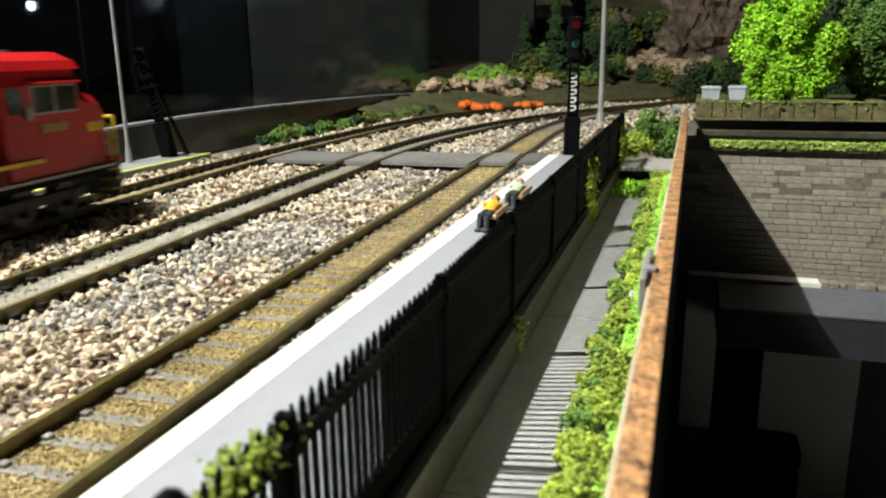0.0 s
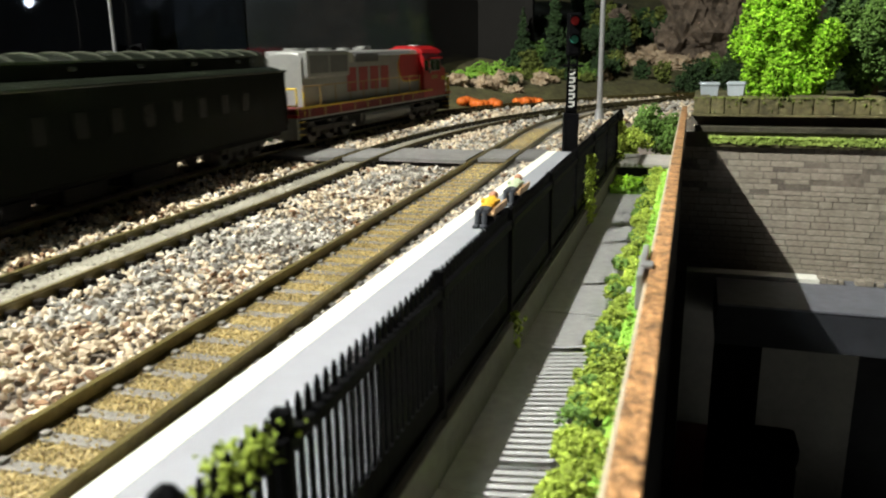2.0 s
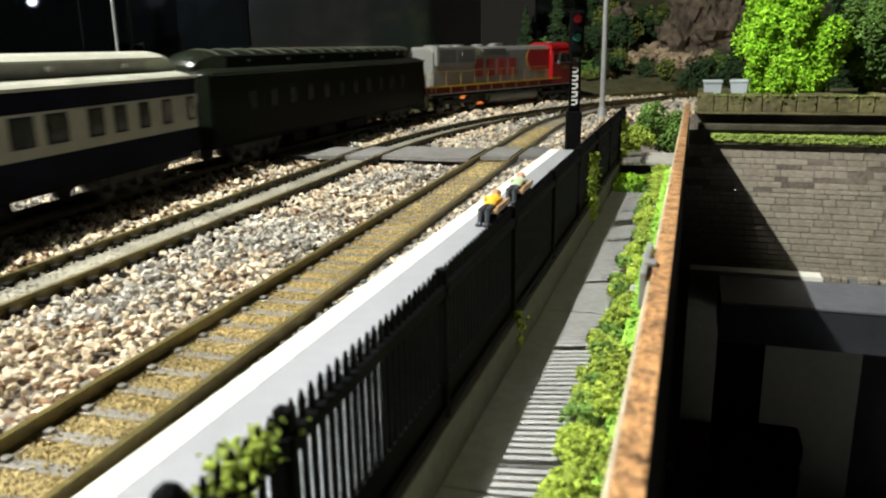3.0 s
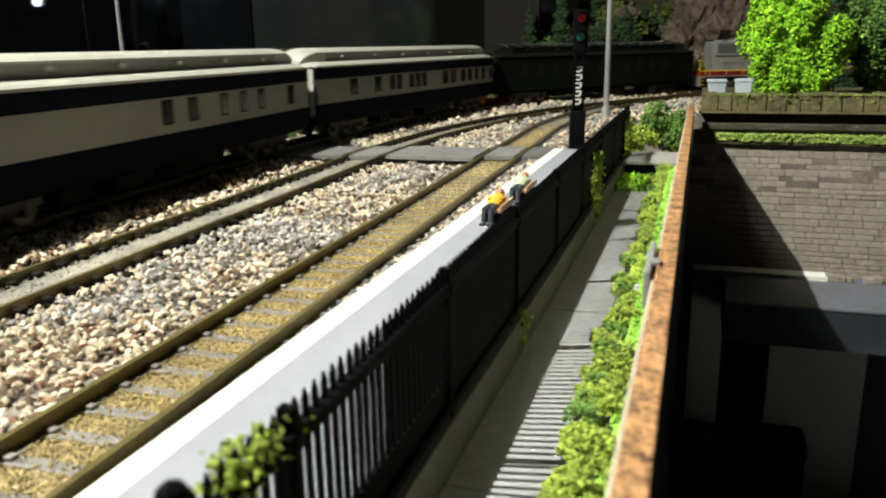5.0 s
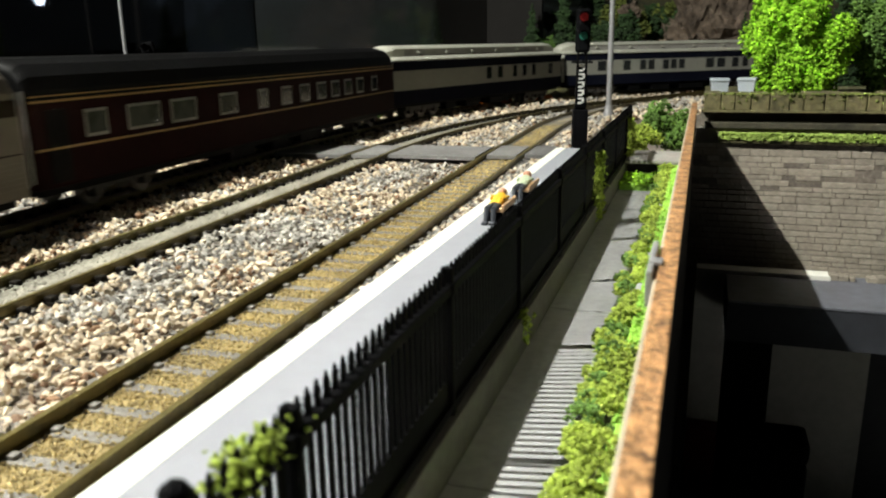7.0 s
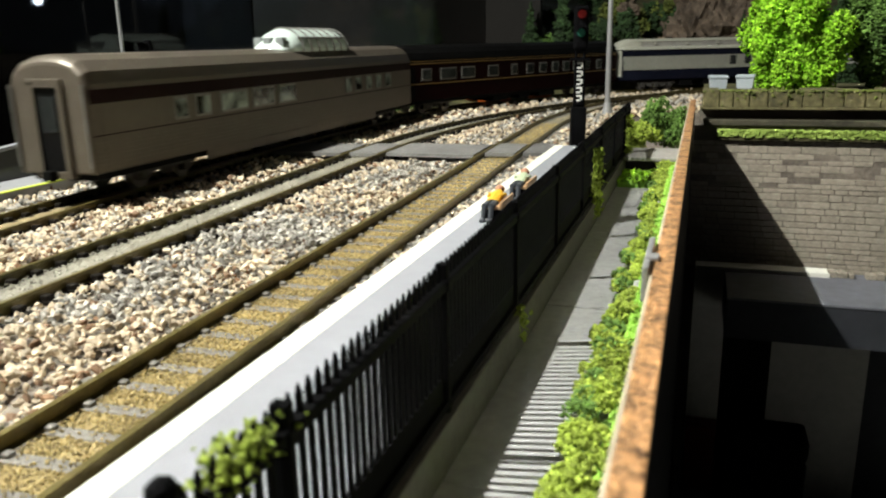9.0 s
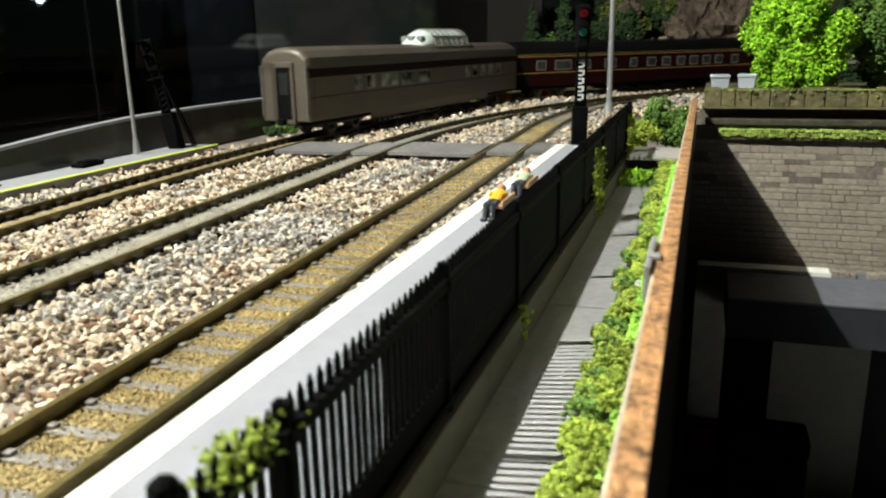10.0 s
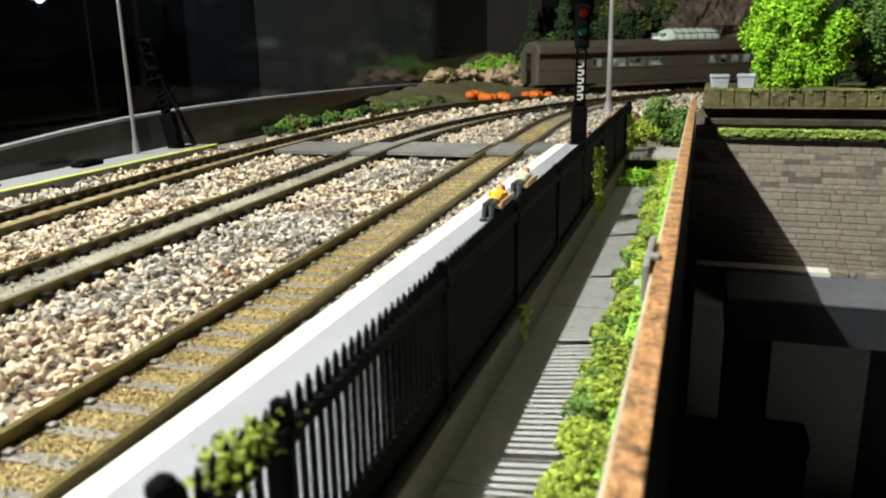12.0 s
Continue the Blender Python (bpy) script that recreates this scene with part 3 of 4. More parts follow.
    for y, w, zt, ch in ((h - 21.6, 14.6, 41.2, 3.0), (h - 10.0, 14.2, 38.6, 3.4), (h - 7.6, 13.6, 36.2, 4.0), (h - 6.8, 13.0, 33.6, 4.2)):
        nose.append([(-w, y, 15.4), (w, y, 15.4), (w, y, zt - ch), (w - ch * 0.9, y, zt), (-w + ch * 0.9, y, zt), (-w, y, zt - ch)])
    part("nose", loft(B(), nose), M_red, t, "red wide nose with chamfered edges")
    for s in (-1, 1):
        for a, b in ((h - 53, h - 47), (h - 42, h - 33.5), (h - 32, h - 23)):
            f = part("cab_window", box(B(), s * 14.8, s * 15.2, a - 0.7, b + 0.7, 34.3, 43.2, 0.2), M_silver if a > h - 45 else M_red, t, "cab window with a pale frame" if a > h - 45 else "")
            part("pane", box(B(), s * 15.1, s * 15.35, a, b, 35, 42.5), M_window, f)
        part("sunshade", loft(B(), [[(s * 15.0, y, 44.6), (s * 17.2, y, 43.4), (s * 17.2, y, 43.9), (s * 15.0, y, 45.2)] for y in (h - 43, h - 22)]), M_red, t)
        part("mirror", box(B(), s * 15.2, s * 16.6, h - 46.5, h - 44.5, 33, 37, 0.3), M_silver, t)
        part("nose_stripe", box(B(), s * 13.7, s * 14.75, h - 18, h - 9.5, 27, 30), M_handrail, t, "yellow nose stripe")
        part("number_bars", box(B(), s * 14.9, s * 15.25, h - 40, h - 28, 28.6, 31.4), M_goldline, t, "dull gold number bars")
        part("windscreen", box(B(), s * 1.2, s * 12.0, h - 21.4, h - 20.6, 41.8, 48, 0.3), M_window, t)
    part("pilot", box(B(), -15.5, 15.5, h - 6.4, h - 3.5, 3.4, 16, 0.5), M_truck, t)
    part("rear_pilot", box(B(), -15.5, 15.5, -h + 3, -h + 5.5, 4, 16, 0.5), M_silver, t)
    for e in (-h + 2.4, h - 6.6):
        part("end_sill", box(B(), -16.2, 16.2, e, e + 4.2, 15.6, 17.4, 0.3), M_red, t)
    bm = B()
    rod(bm, (-8, -30, 8.5), (-8, 42, 8.5), 5.2, seg=18)
    rod(bm, (8, -30, 8.5), (8, 42, 8.5), 5.2, seg=18)
    box(bm, -11, 11, -32, 44, 6, 13, 1.0)
    part("fuel_tank", bm, M_silver, t, "grey fuel tank")
    # handrails along both sides and the ends
    for s in (-1, 1):
        bm = B()
        ys = [-h + 10 + i * 18 for i in range(10)]
        for a in ys:
            rod(bm, (s * 16.2, a, 20), (s * 16.2, a, 32), 0.28, seg=6)
        rod(bm, (s * 16.2, ys[0], 32), (s * 16.2, ys[-1], 32), 0.28, seg=6)
        part("side_handrail", bm, M_goldline, t)
        for e in (-h + 4, h - 5):
            bm = B()
            for a in (3.5, 15.5):
                rod(bm, (s * a, e, 16), (s * a, e, 31), 0.5, seg=8)
            rod(bm, (s * 3.5, e, 31), (s * 15.5, e, 31), 0.6, seg=8)
            rod(bm, (s * 3.5, e, 22), (s * 15.5, e, 22), 0.4, seg=8)
            rod(bm, (s * 16.2, e + (6 if e < 0 else -4), 16), (s * 16.2, e + (6 if e < 0 else -4), 29), 0.4, seg=8)
            for z in (6, 9.5, 13):
                box(bm, s * 12, s * 16.6, e - 1 if e > 0 else e + 1, e + 6 if e < 0 else e - 6, z, z + 0.5)
            part("end_handrail", bm, M_handrail, t, "yellow end handrail and steps")
    for i, a in enumerate((-h + 30, -h + 45, -h + 60, -h + 88, -h + 110)):
        bm = rod(B(), (0, a, 50), (0, a, 52.2), 6.2 if i < 3 else 4.5, seg=20)
        part("roof_fan", bm, M_silver, t)
    part("exhaust", box(B(), -3, 3, -8, 2, 50, 53, 0.5), M_silver, t)
    part("air_horn", box(B(), -4, 4, h - 40, h - 36, 51.5, 53.6, 0.4), M_silver, t)
    truck(t, -72, 3, 20, 5.8, 25)
    truck(t, 72, 3, 20, 5.8, 25)
    coupler(t, h - 3, 1)
    coupler(t, -h + 3, -1)
    return t




def heavyweight(label, L, side, band, roof, windows, glazing, clerestory):
    """An old-time coach with a clerestory roof."""
    t = thing("coach", label, "railway coach", group="train")
    h = L / 2 - 6.5
    part("body", box(B(), -16.2, 16.2, -h, h, 10.5, 41, 0.5), side, t)
    lower = mirrored([(16.8, 40.6), (17.2, 41.5), (15.5, 42.5), (11.5, 43.5), (6, 44.0)])
    part("roof", skin(lower, -h - 0.5, h + 0.5, 10, 0.9, 6), roof, t)
    part("clerestory", skin(mirrored([(9.5, 42.0), (9.5, 48.6)]), -h + 13, h - 13), clerestory, t)
    part("clerestory_roof", skin(mirrored([(10.3, 48.2), (10.3, 48.9), (7, 50.4), (2, 51.3)]), -h + 12, h - 12), roof, t)
    for a in (-h + 0.5, h - 30.5):
        part("roof_end", skin(mirrored([(10.0, 42.6), (10.2, 48.4), (7, 50.4), (2, 51.3)]), a, a + 30, 14, 0.97, 6), roof, t, "rounded roof end", smooth=False)
    for s in (-1, 1):
        if band:
            part("side_panel", box(B(), s * 16.15, s * 16.5, -h + 1, h - 1, 20.5, 34, 0.1), band, t, "ivory side panel, shade painted in")
            # ends take the lighter roof ivory, painted as if lit
            part("end_panel", box(B(), s * 5, s * 16, -h - 0.3, -h, 14, 40), roof, t)
            part("end_panel", box(B(), s * 5, s * 16, h, h + 0.3, 14, 40), roof, t)
        out = 16.5 if band else 16.2
        for a, w in windows:
            f = part("window_frame", box(B(), s * (out - 0.1), s * (out + 0.2), a - 0.7, a + w + 0.7, 23.8, 33.2, 0.1), M_navy if band else side, t)
            part("pane", box(B(), s * (out + 0.15), s * (out + 0.3), a, a + w, 24.5, 32.5), glazing, f)
        for e in (-h + 1.5, h - 1.5):
            part("grab_iron", rod(B(), (s * 16.8, e, 14), (s * 16.8, e, 30), 0.35, seg=6), side, t)
        part("eave", box(B(), s * 16.2, s * 17.5, -h + 1, h - 1, 40.4, 41.5, 0.2), roof, t)
    if not band:
        for i in range(17):
            a = -h + 18 + i * (2 * h - 36) / 16
            bm = B()
            pts = [(10.4, 48.9), (7, 50.5), (2, 51.4), (-2, 51.4), (-7, 50.5), (-10.4, 48.9)]
            for (x0, z0), (x1, z1) in zip(pts, pts[1:]):
                rod(bm, (x0, a, z0), (x1, a, z1), 0.55, seg=6)
            part("roof_seam", bm, M_seam, t, "roof seam with its glint painted in")
    for i in range(6):
        a = -h + 40 + i * (2 * h - 80) / 5
        for s in (-1, 1):
            part("roof_vent", box(B(), s * 10.2, s * 11.6, a - 1.5, a + 1.5, 45.6, 47.0, 0.3), roof, t)
    part("vestibule", box(B(), -6.5, 6.5, -h - 2.5, h + 2.5, 11.5, 39, 0.6), M_under, t)
    part("underframe", box(B(), -13.5, 13.5, -h + 3, h - 3, 8.5, 10.8), M_under, t)
    for a, w in ((-34, 22), (2, 30), (-62, 14)):
        part("equipment_box", box(B(), -14.5, 14.5, a, a + w, 3.6, 9, 0.5), M_under, t)
    truck(t, -h + 42, 3, 15.5, 5.2)
    truck(t, h - 42, 3, 15.5, 5.2)
    coupler(t, h, 1)
    coupler(t, -h, -1)
    return t


ROOF_SL = [(16.3, 36), (16.3, 40), (15.2, 44.2), (11.5, 47.8), (6.5, 49.5), (2, 50.0)]


def streamliner(name, label, L, side, roof, windows, stripes, glazing, framing, skirt):
    """A smooth-sided coach with a rounded roof."""
    t = thing(name, label, "railway coach", group="train")
    h = L / 2 - 4
    part("body", box(B(), -16.2, 16.2, -h, h, 9.5, 37.0, 0.8), side, t)
    part("roof", skin(mirrored(ROOF_SL), -h, h, 5, 0.25, 5), roof, t)
    for s in (-1, 1):
        for z, hgt, m, lab in stripes:
            part("stripe", box(B(), s * 16.0, s * 16.42, -h + 1, h - 1, z, z + hgt), m, t, lab)
        for a, w in windows:
            f = part("window_frame", box(B(), s * 16.15, s * 16.45, a - 1.0, a + w + 1.0, 24.0, 33.0, 0.3), framing, t)
            part("pane", box(B(), s * 16.4, s * 16.6, a, a + w, 25.0, 32.0), glazing, f)
        part("door", box(B(), s * 16.1, s * 16.4, -h + 6, -h + 15, 11, 34, 0.2), roof, t)
        if skirt:
            part("skirt", box(B(), s * 14.8, s * 15.6, -h + 66, h - 66, 5.5, 10, 0.3), skirt, t)
    # the vestibule end with its doorway
    for e in (-1, 1):
        bm = B()
        for s in (-1, 1):
            box(bm, s * 5, s * 7, e * h - 1.5, e * h + 2.2, 9, 41, 0.3)
        box(bm, -7, 7, e * h - 1.5, e * h + 2.2, 39, 42, 0.4)
        box(bm, -7, 7, e * h - 1.5, e * h + 2.2, 8, 10.5, 0.3)
        part("diaphragm", bm, side, t)
        d = part("end_door", box(B(), -5.2, 5.2, e * h - 0.6, e * h + 0.6, 10, 40), M_under, t)
        part("door_pane", box(B(), -3.2, 3.2, e * h - 0.9, e * h + 0.9, 24, 36, 0.2), M_window, d)
        for s in (-1, 1):
            part("grab_iron", rod(B(), (s * 15.2, e * h + e * 0.6, 12), (s * 15.2, e * h + e * 0.6, 40), 0.5, seg=7), M_frame, t)
    part("underframe", box(B(), -13.5, 13.5, -h + 3, h - 3, 7.0, 9.8), M_under, t)
    for a, w in ((-46, 22), (-8, 16), (22, 26)):
        part("equipment_box", box(B(), -13.8, 13.8, a, a + w, 3.4, 8, 0.5), M_under, t)
    truck(t, -h + 42, 2, 26, 5.2)
    truck(t, h - 42, 2, 26, 5.2)
    coupler(t, h, 1)
    coupler(t, -h, -1)
    return t


def dome_on(t, y0, y1):
    z0 = 48.0
    rings = []
    for i in range(15):
        u = i / 14
        y = y0 + (y1 - y0) * u
        k = math.sin(math.pi * min(0.5, (0.04 + u) / 0.5)) if u < 0.25 else (1.0 if u < 0.86 else math.cos((u - 0.86) / 0.16 * 1.2))
        k = max(0.12, min(1.0, math.sin(min(1.0, (u + 0.02) / 0.25) * math.pi / 2) if u < 0.25 else k))
        rings.append([(12.2 * k ** 0.4 * math.cos(a), y, z0 + 12.2 * k * math.sin(a)) for a in [math.pi * j / 14 for j in range(15)]])
    glassy = loft(B(), rings)
    dome = part("dome_glazing", glassy, M_domeglass, t, "pale green-white dome glazing", smooth=True)
    for i in range(7):
        y = y0 + 20 + i * (y1 - y0 - 28) / 6
        bm = B()
        pts = [(12.5 * math.cos(a), y, z0 + 12.5 * math.sin(a)) for a in [math.pi * j / 12 for j in range(13)]]
        for p, q in zip(pts, pts[1:]):
            rod(bm, p, q, 0.45, seg=6)
        part("dome_rib", bm, M_frame, dome)
    for s in (-1, 1):
        bm = B()
        for a in (0.62,):
            rod(bm, (s * 12.5 * math.cos(a), y0 + 18, z0 + 12.5 * math.sin(a)), (s * 12.5 * math.cos(a), y1 - 8, z0 + 12.5 * math.sin(a)), 0.5, seg=6)
        part("dome_rail", bm, M_frame, dome)
    for x in (-6.2, 0, 6.2):
        bm = box(B(), x - 2.3, x + 2.3, y0 + 3.4 + abs(x) * 0.25, y0 + 9.5, 51.0, 55.6, 0.8)
        part("dome_end_window", bm, M_greypane, dome)


M_greypane = mat("grey_pane", (0.24, 0.26, 0.255), 0.12, 0, 0.3, 200, 0.0)
M_darkpane = mat("unlit_pane", (0.010, 0.011, 0.010), 0.25, 0, 0.4, 200, 0.0, spec=0.12)
M_domeglass = mat("dome_glazing", (0.72, 0.84, 0.78), 0.1, 0, 0.2, 120, 0.0)
W1 = [(-104 + i * 19, 6) for i in range(11)]
W2 = [(-100, 8), (-70, 7), (-50, 6), (-40, 6), (-22, 6), (-12, 6), (-2, 6), (33, 9), (48, 9), (68, 7), (82, 6), (97, 5), (112, 5), (130, 4)]
W3 = [(72, 5), (55, 5), (38, 5), (13, 6), (-5, 6), (104, 6)]
W4 = [(-134, 9), (-113, 17), (-88, 15), (-54, 12), (-22, 7), (0, 9), (20, 9), (40, 9), (58, 9), (76, 9), (94, 9), (118, 8)]
W5 = [(-112, 7), (-98, 9), (-80, 20), (-54, 18), (-30, 16), (48, 7), (62, 8), (78, 8), (94, 8), (110, 9)]
CARS = [engine(),
        heavyweight("dark green heavyweight coach with a clerestory roof", 281.9, M_green, None, M_greenroof, W1, M_darkpane, M_green),
        heavyweight("ivory and navy baggage coach with a clerestory roof", 290.2, M_navy, M_ivoryshade, M_ivory, W2, M_window, M_concrete),
        heavyweight("ivory and navy heavyweight coach with a clerestory roof", 273.8, M_navy, M_ivoryshade, M_ivory, W3, M_window, M_concrete),
        streamliner("coach", "maroon streamlined coach with gold stripes", 323.5, M_maroon, M_under, W4, ((21.5, 0.7, M_goldline, "thin gold stripe"), (36.2, 0.7, M_goldline, "thin gold stripe"), (38.0, 0.4, M_goldline, "thin gold stripe")), M_dimwin, M_frame, None),
        streamliner("dome_coach", "tarnished silver dome coach with brown stripe", 325.4, M_taupe, M_taupe, W5, ((33.4, 4.8, M_taupe2, "brown letterboard band"), (22.4, 0.4, M_taupe2, "thin dark crease line"), *((12.0 + 1.5 * i, 0.7, M_taupe, "fluted silver rib") for i in range(6))), M_gleamwin, M_frame, M_taupe)]
dome_on(CARS[5], -14, 70)


# ---- ballast ----
LINE = {k: np.array([tuple(along(k, s)[0]) + (along(k, s)[1],) for s in range(-60, 1500, 4)]) for k in TRACKS}


def off_track(x, y):
    """Least distance to a track's centre (right is positive), and which one."""
    best = (1e9, None)
    for k, a in LINE.items():
        dx, dy = x - a[:, 0], y - a[:, 1]
        i = int(np.argmin(dx * dx + dy * dy))
        o = dx[i] * math.cos(a[i, 2]) - dy[i] * math.sin(a[i, 2])
        if abs(o) < abs(best[0]):
            best = (o, k)
    return best


def ballast():
    spots = {"cream": [], "grey": [], "brown": []}
    def sow(y0, y1, step):
        y = y0
        while y < y1:
            x = -242.0 if y < 352 else -300.0
            far = max(0.0, y - 560)
            while x < -61 + far * 0.9:
                px, py = x + rng.uniform(-.5, .5) * step, y + rng.uniform(-.5, .5) * step
                x += step
                if py < 346 and px > -61.5:
                    continue
                if py > 346 and px > -40 and py < 430:
                    continue
                o, k = off_track(px, py)
                if k == "T1" and o < -24 and py > 352:
                    continue
                if k == "T1" and o < 19 and py > 600:
                    continue
                if abs(o) < 9.8:
                    continue
                if abs(o) < 14.5 and (k != "T3" or o < 0 or rng.random() < 0.55) and rng.random() < 0.15:
                    continue
                if 338 < py < 392 and -205 < px < -75:
                    continue
                lift = min(1.0, max(0.0, (abs(o) - 10) / 7.0))
                z = -3.4 + 1.0 * lift + (0.8 + 2.1 * lift) * noise.noise(Vector((px / 8, py / 8, 0))) + rng.uniform(-.6, .7)
                g = noise.noise(Vector((px / 30, py / 55, 5))) + (0.42 if -126 < px < -92 and py > 120 else -0.1) + rng.uniform(-.55, .55)
                kind = "grey" if g > 0.22 else ("brown" if rng.random() < 0.10 + 0.6 * max(0, noise.noise(Vector((px / 14, py / 14, 9)))) else "cream")
                r = rng.choice((0.5, 0.65, 0.8, 1.0, 1.25)) * rng.uniform(0.9, 1.1) * (1.0 if step < 1.5 else step / 1.75)
                spots[kind].append((px, py, z, r * 0.86))
            y += step
    sow(30, 270, 1.4)
    sow(270, 520, 1.95)
    sow(520, 900, 3.4)
    look_of = {"cream": (M_cream_stone, "pale cream ballast stones between the tracks"), "grey": (M_grey_stone, "grey ballast stones between the tracks"), "brown": (M_brown_stone, "brown ballast stones between the tracks")}
    for kind, rows in spots.items():
        a = np.array(rows)
        tagged(scatter("ballast", a[:, :3], a[:, 3], look_of[kind][0], nrng, 0.75, 0.42), look_of[kind][1], "ballast", kind="stuff")


M_cream_stone = mat("cream_ballast", (0.56, 0.43, 0.29), 0.75, 0, 0.4, 500, 0.4, tint=(0.90, 0.77, 0.58), each=0.35, big=120)
M_grey_stone = mat("grey_ballast", (0.32, 0.305, 0.285), 0.7, 0, 0.6, 500, 0.4, tint=(0.64, 0.60, 0.53), each=0.55, big=120)
M_brown_stone = mat("brown_ballast", (0.12, 0.07, 0.04), 0.75, 0, 0.4, 500, 0.4, tint=(0.30, 0.17, 0.09), each=0.4, big=120)
ballast()


def sand_grains():
    """Golden grains heaped between the ties of the platform track."""
    pts, sz = [], []
    for i in range(60):
        s0 = -60 + (i + 12 + 0.5) * 8.0
        for k in range(420 if i < 24 else 130):
            s, o = s0 + (rng.uniform(1.2, 6.8) if rng.random() < 0.9 else rng.uniform(-1.2, 1.2)), rng.uniform(-7.4, 7.4)
            p, _ = along("T3", s, o)
            pts.append((p.x, p.y, (-2.75 if s > s0 + 1.2 else -2.5) + rng.uniform(0, .35)))
            sz.append(rng.uniform(0.12, 0.27) * (1 if i < 24 else 1.6))
    tagged(scatter("sand_grains", np.array(pts), sz, M_gold, nrng, 0.8, 0.2), "golden sand grains between grey ties", "sand", kind="stuff")


sand_grains()


def edge_grit():
    """Loose grit in the gap between the platform track and the platform."""
    n = 2600
    pts = []
    for i in range(n):
        p, _ = along("T3", 45 + 300 * nrng.uniform() ** 1.2, 10.4 + 6.5 * nrng.uniform())
        pts.append((min(p.x, -61.4), p.y, -3.6 + 1.3 * nrng.uniform()))
    tagged(scatter("edge_grit", np.array(pts), nrng.uniform(0.25, 0.62, n), M_grey_stone, nrng, 0.8, 0.4), "loose grey grit along the platform foot", "grit", kind="stuff")


edge_grit()


def middle_grains():
    """Pale grit over the middle track's fill."""
    pts = []
    for i in range(2600):
        p, _ = along("T2", 110 + 240 * nrng.uniform() ** 1.3, nrng.uniform(-7.2, 7.2))
        pts.append((p.x, p.y, -2.3))
    tagged(scatter("grit", np.array(pts), nrng.uniform(0.2, 0.45, 2600), M_greysand, nrng, 0.6, 0.3), "pale grit packed over the middle track's ties", "grit", kind="stuff")


middle_grains()


# ---- plants ----
def clumps(center, radii, n, size, hollow=0.55, lobes=26, lobe=0.30):
    """Places and sizes of leaf clumps in a lumpy ellipsoid."""
    c = np.asarray(center)
    subs = []
    for _ in range(lobes):
        v = nrng.normal(size=3)
        v /= np.linalg.norm(v)
        subs.append(v * nrng.uniform(0.2, 0.8))
    pts = []
    for _ in range(n):
        b = subs[nrng.integers(len(subs))]
        v = nrng.normal(size=3)
        v /= np.linalg.norm(v)
        pts.append(b + v * nrng.uniform(hollow, 1.0) * lobe)
    return c + np.array(pts) * np.asarray(radii), nrng.uniform(0.5, 1.2, n) * size


def bush(name, label, at, radii, n, size, material, group=""):
    pts, sz = clumps((0, 0, radii[2] * 0.8), radii, n, size)
    ob = scatter(name, pts, sz, material, nrng, 0.8, 0.35)
    ob.matrix_basis = pose(at[0] * MM, at[1] * MM, at[2] * MM)
    return tagged(ob, label, "bush", group)


def tree(label, at, height, radii, n, size, material, trunk_h, group="", lobes=26, lobe=0.30):
    t = thing("tree", label, "tree", at, group=group)
    bm = rod(B(), (0, 0, -2), (0, 0, trunk_h + radii[2] * 0.6), height * 0.028, height * 0.012, 9)
    for _ in range(7):
        a, z = nrng.uniform(0, 6.28), trunk_h + nrng.uniform(0, radii[2])
        rod(bm, (0, 0, z), (math.cos(a) * radii[0] * .6, math.sin(a) * radii[1] * .6, z + radii[2] * .35), height * 0.011, height * 0.004, 6)
    part("trunk", bm, M_bark, t)
    pts, sz = clumps((0, 0, trunk_h + radii[2] * 0.85), radii, n, size, 0.4, lobes, lobe)
    crown = scatter("crown", pts, sz, material, nrng, 0.75, 0.4)
    crown.parent = t
    return t


def conifer(label, at, height, radius, material, group=""):
    t = thing("conifer", label, "conifer", at, group=group)
    part("trunk", rod(B(), (0, 0, -2), (0, 0, height * 0.95), height * 0.02, 0.2, 7), M_bark, t)
    n = 900
    h = 1 - np.sqrt(nrng.uniform(0, 1, n))
    a, k = nrng.uniform(0, 6.283, n), np.sqrt(nrng.uniform(0.3, 1, n))
    r = radius * (1 - h) * k * (0.75 + 0.25 * np.sin(h * 40))
    pts = np.stack([r * np.cos(a), r * np.sin(a), height * (0.06 + 0.94 * h)], 1)
    crown = scatter("crown", pts, nrng.uniform(0.5, 1.1, n) * height * 0.028, material, nrng, 0.6, 0.4)
    crown.parent = t
    return t


M_bark = mat("bark", (0.10, 0.07, 0.045), 0.9, 0, 0.4, 500, 0.8)


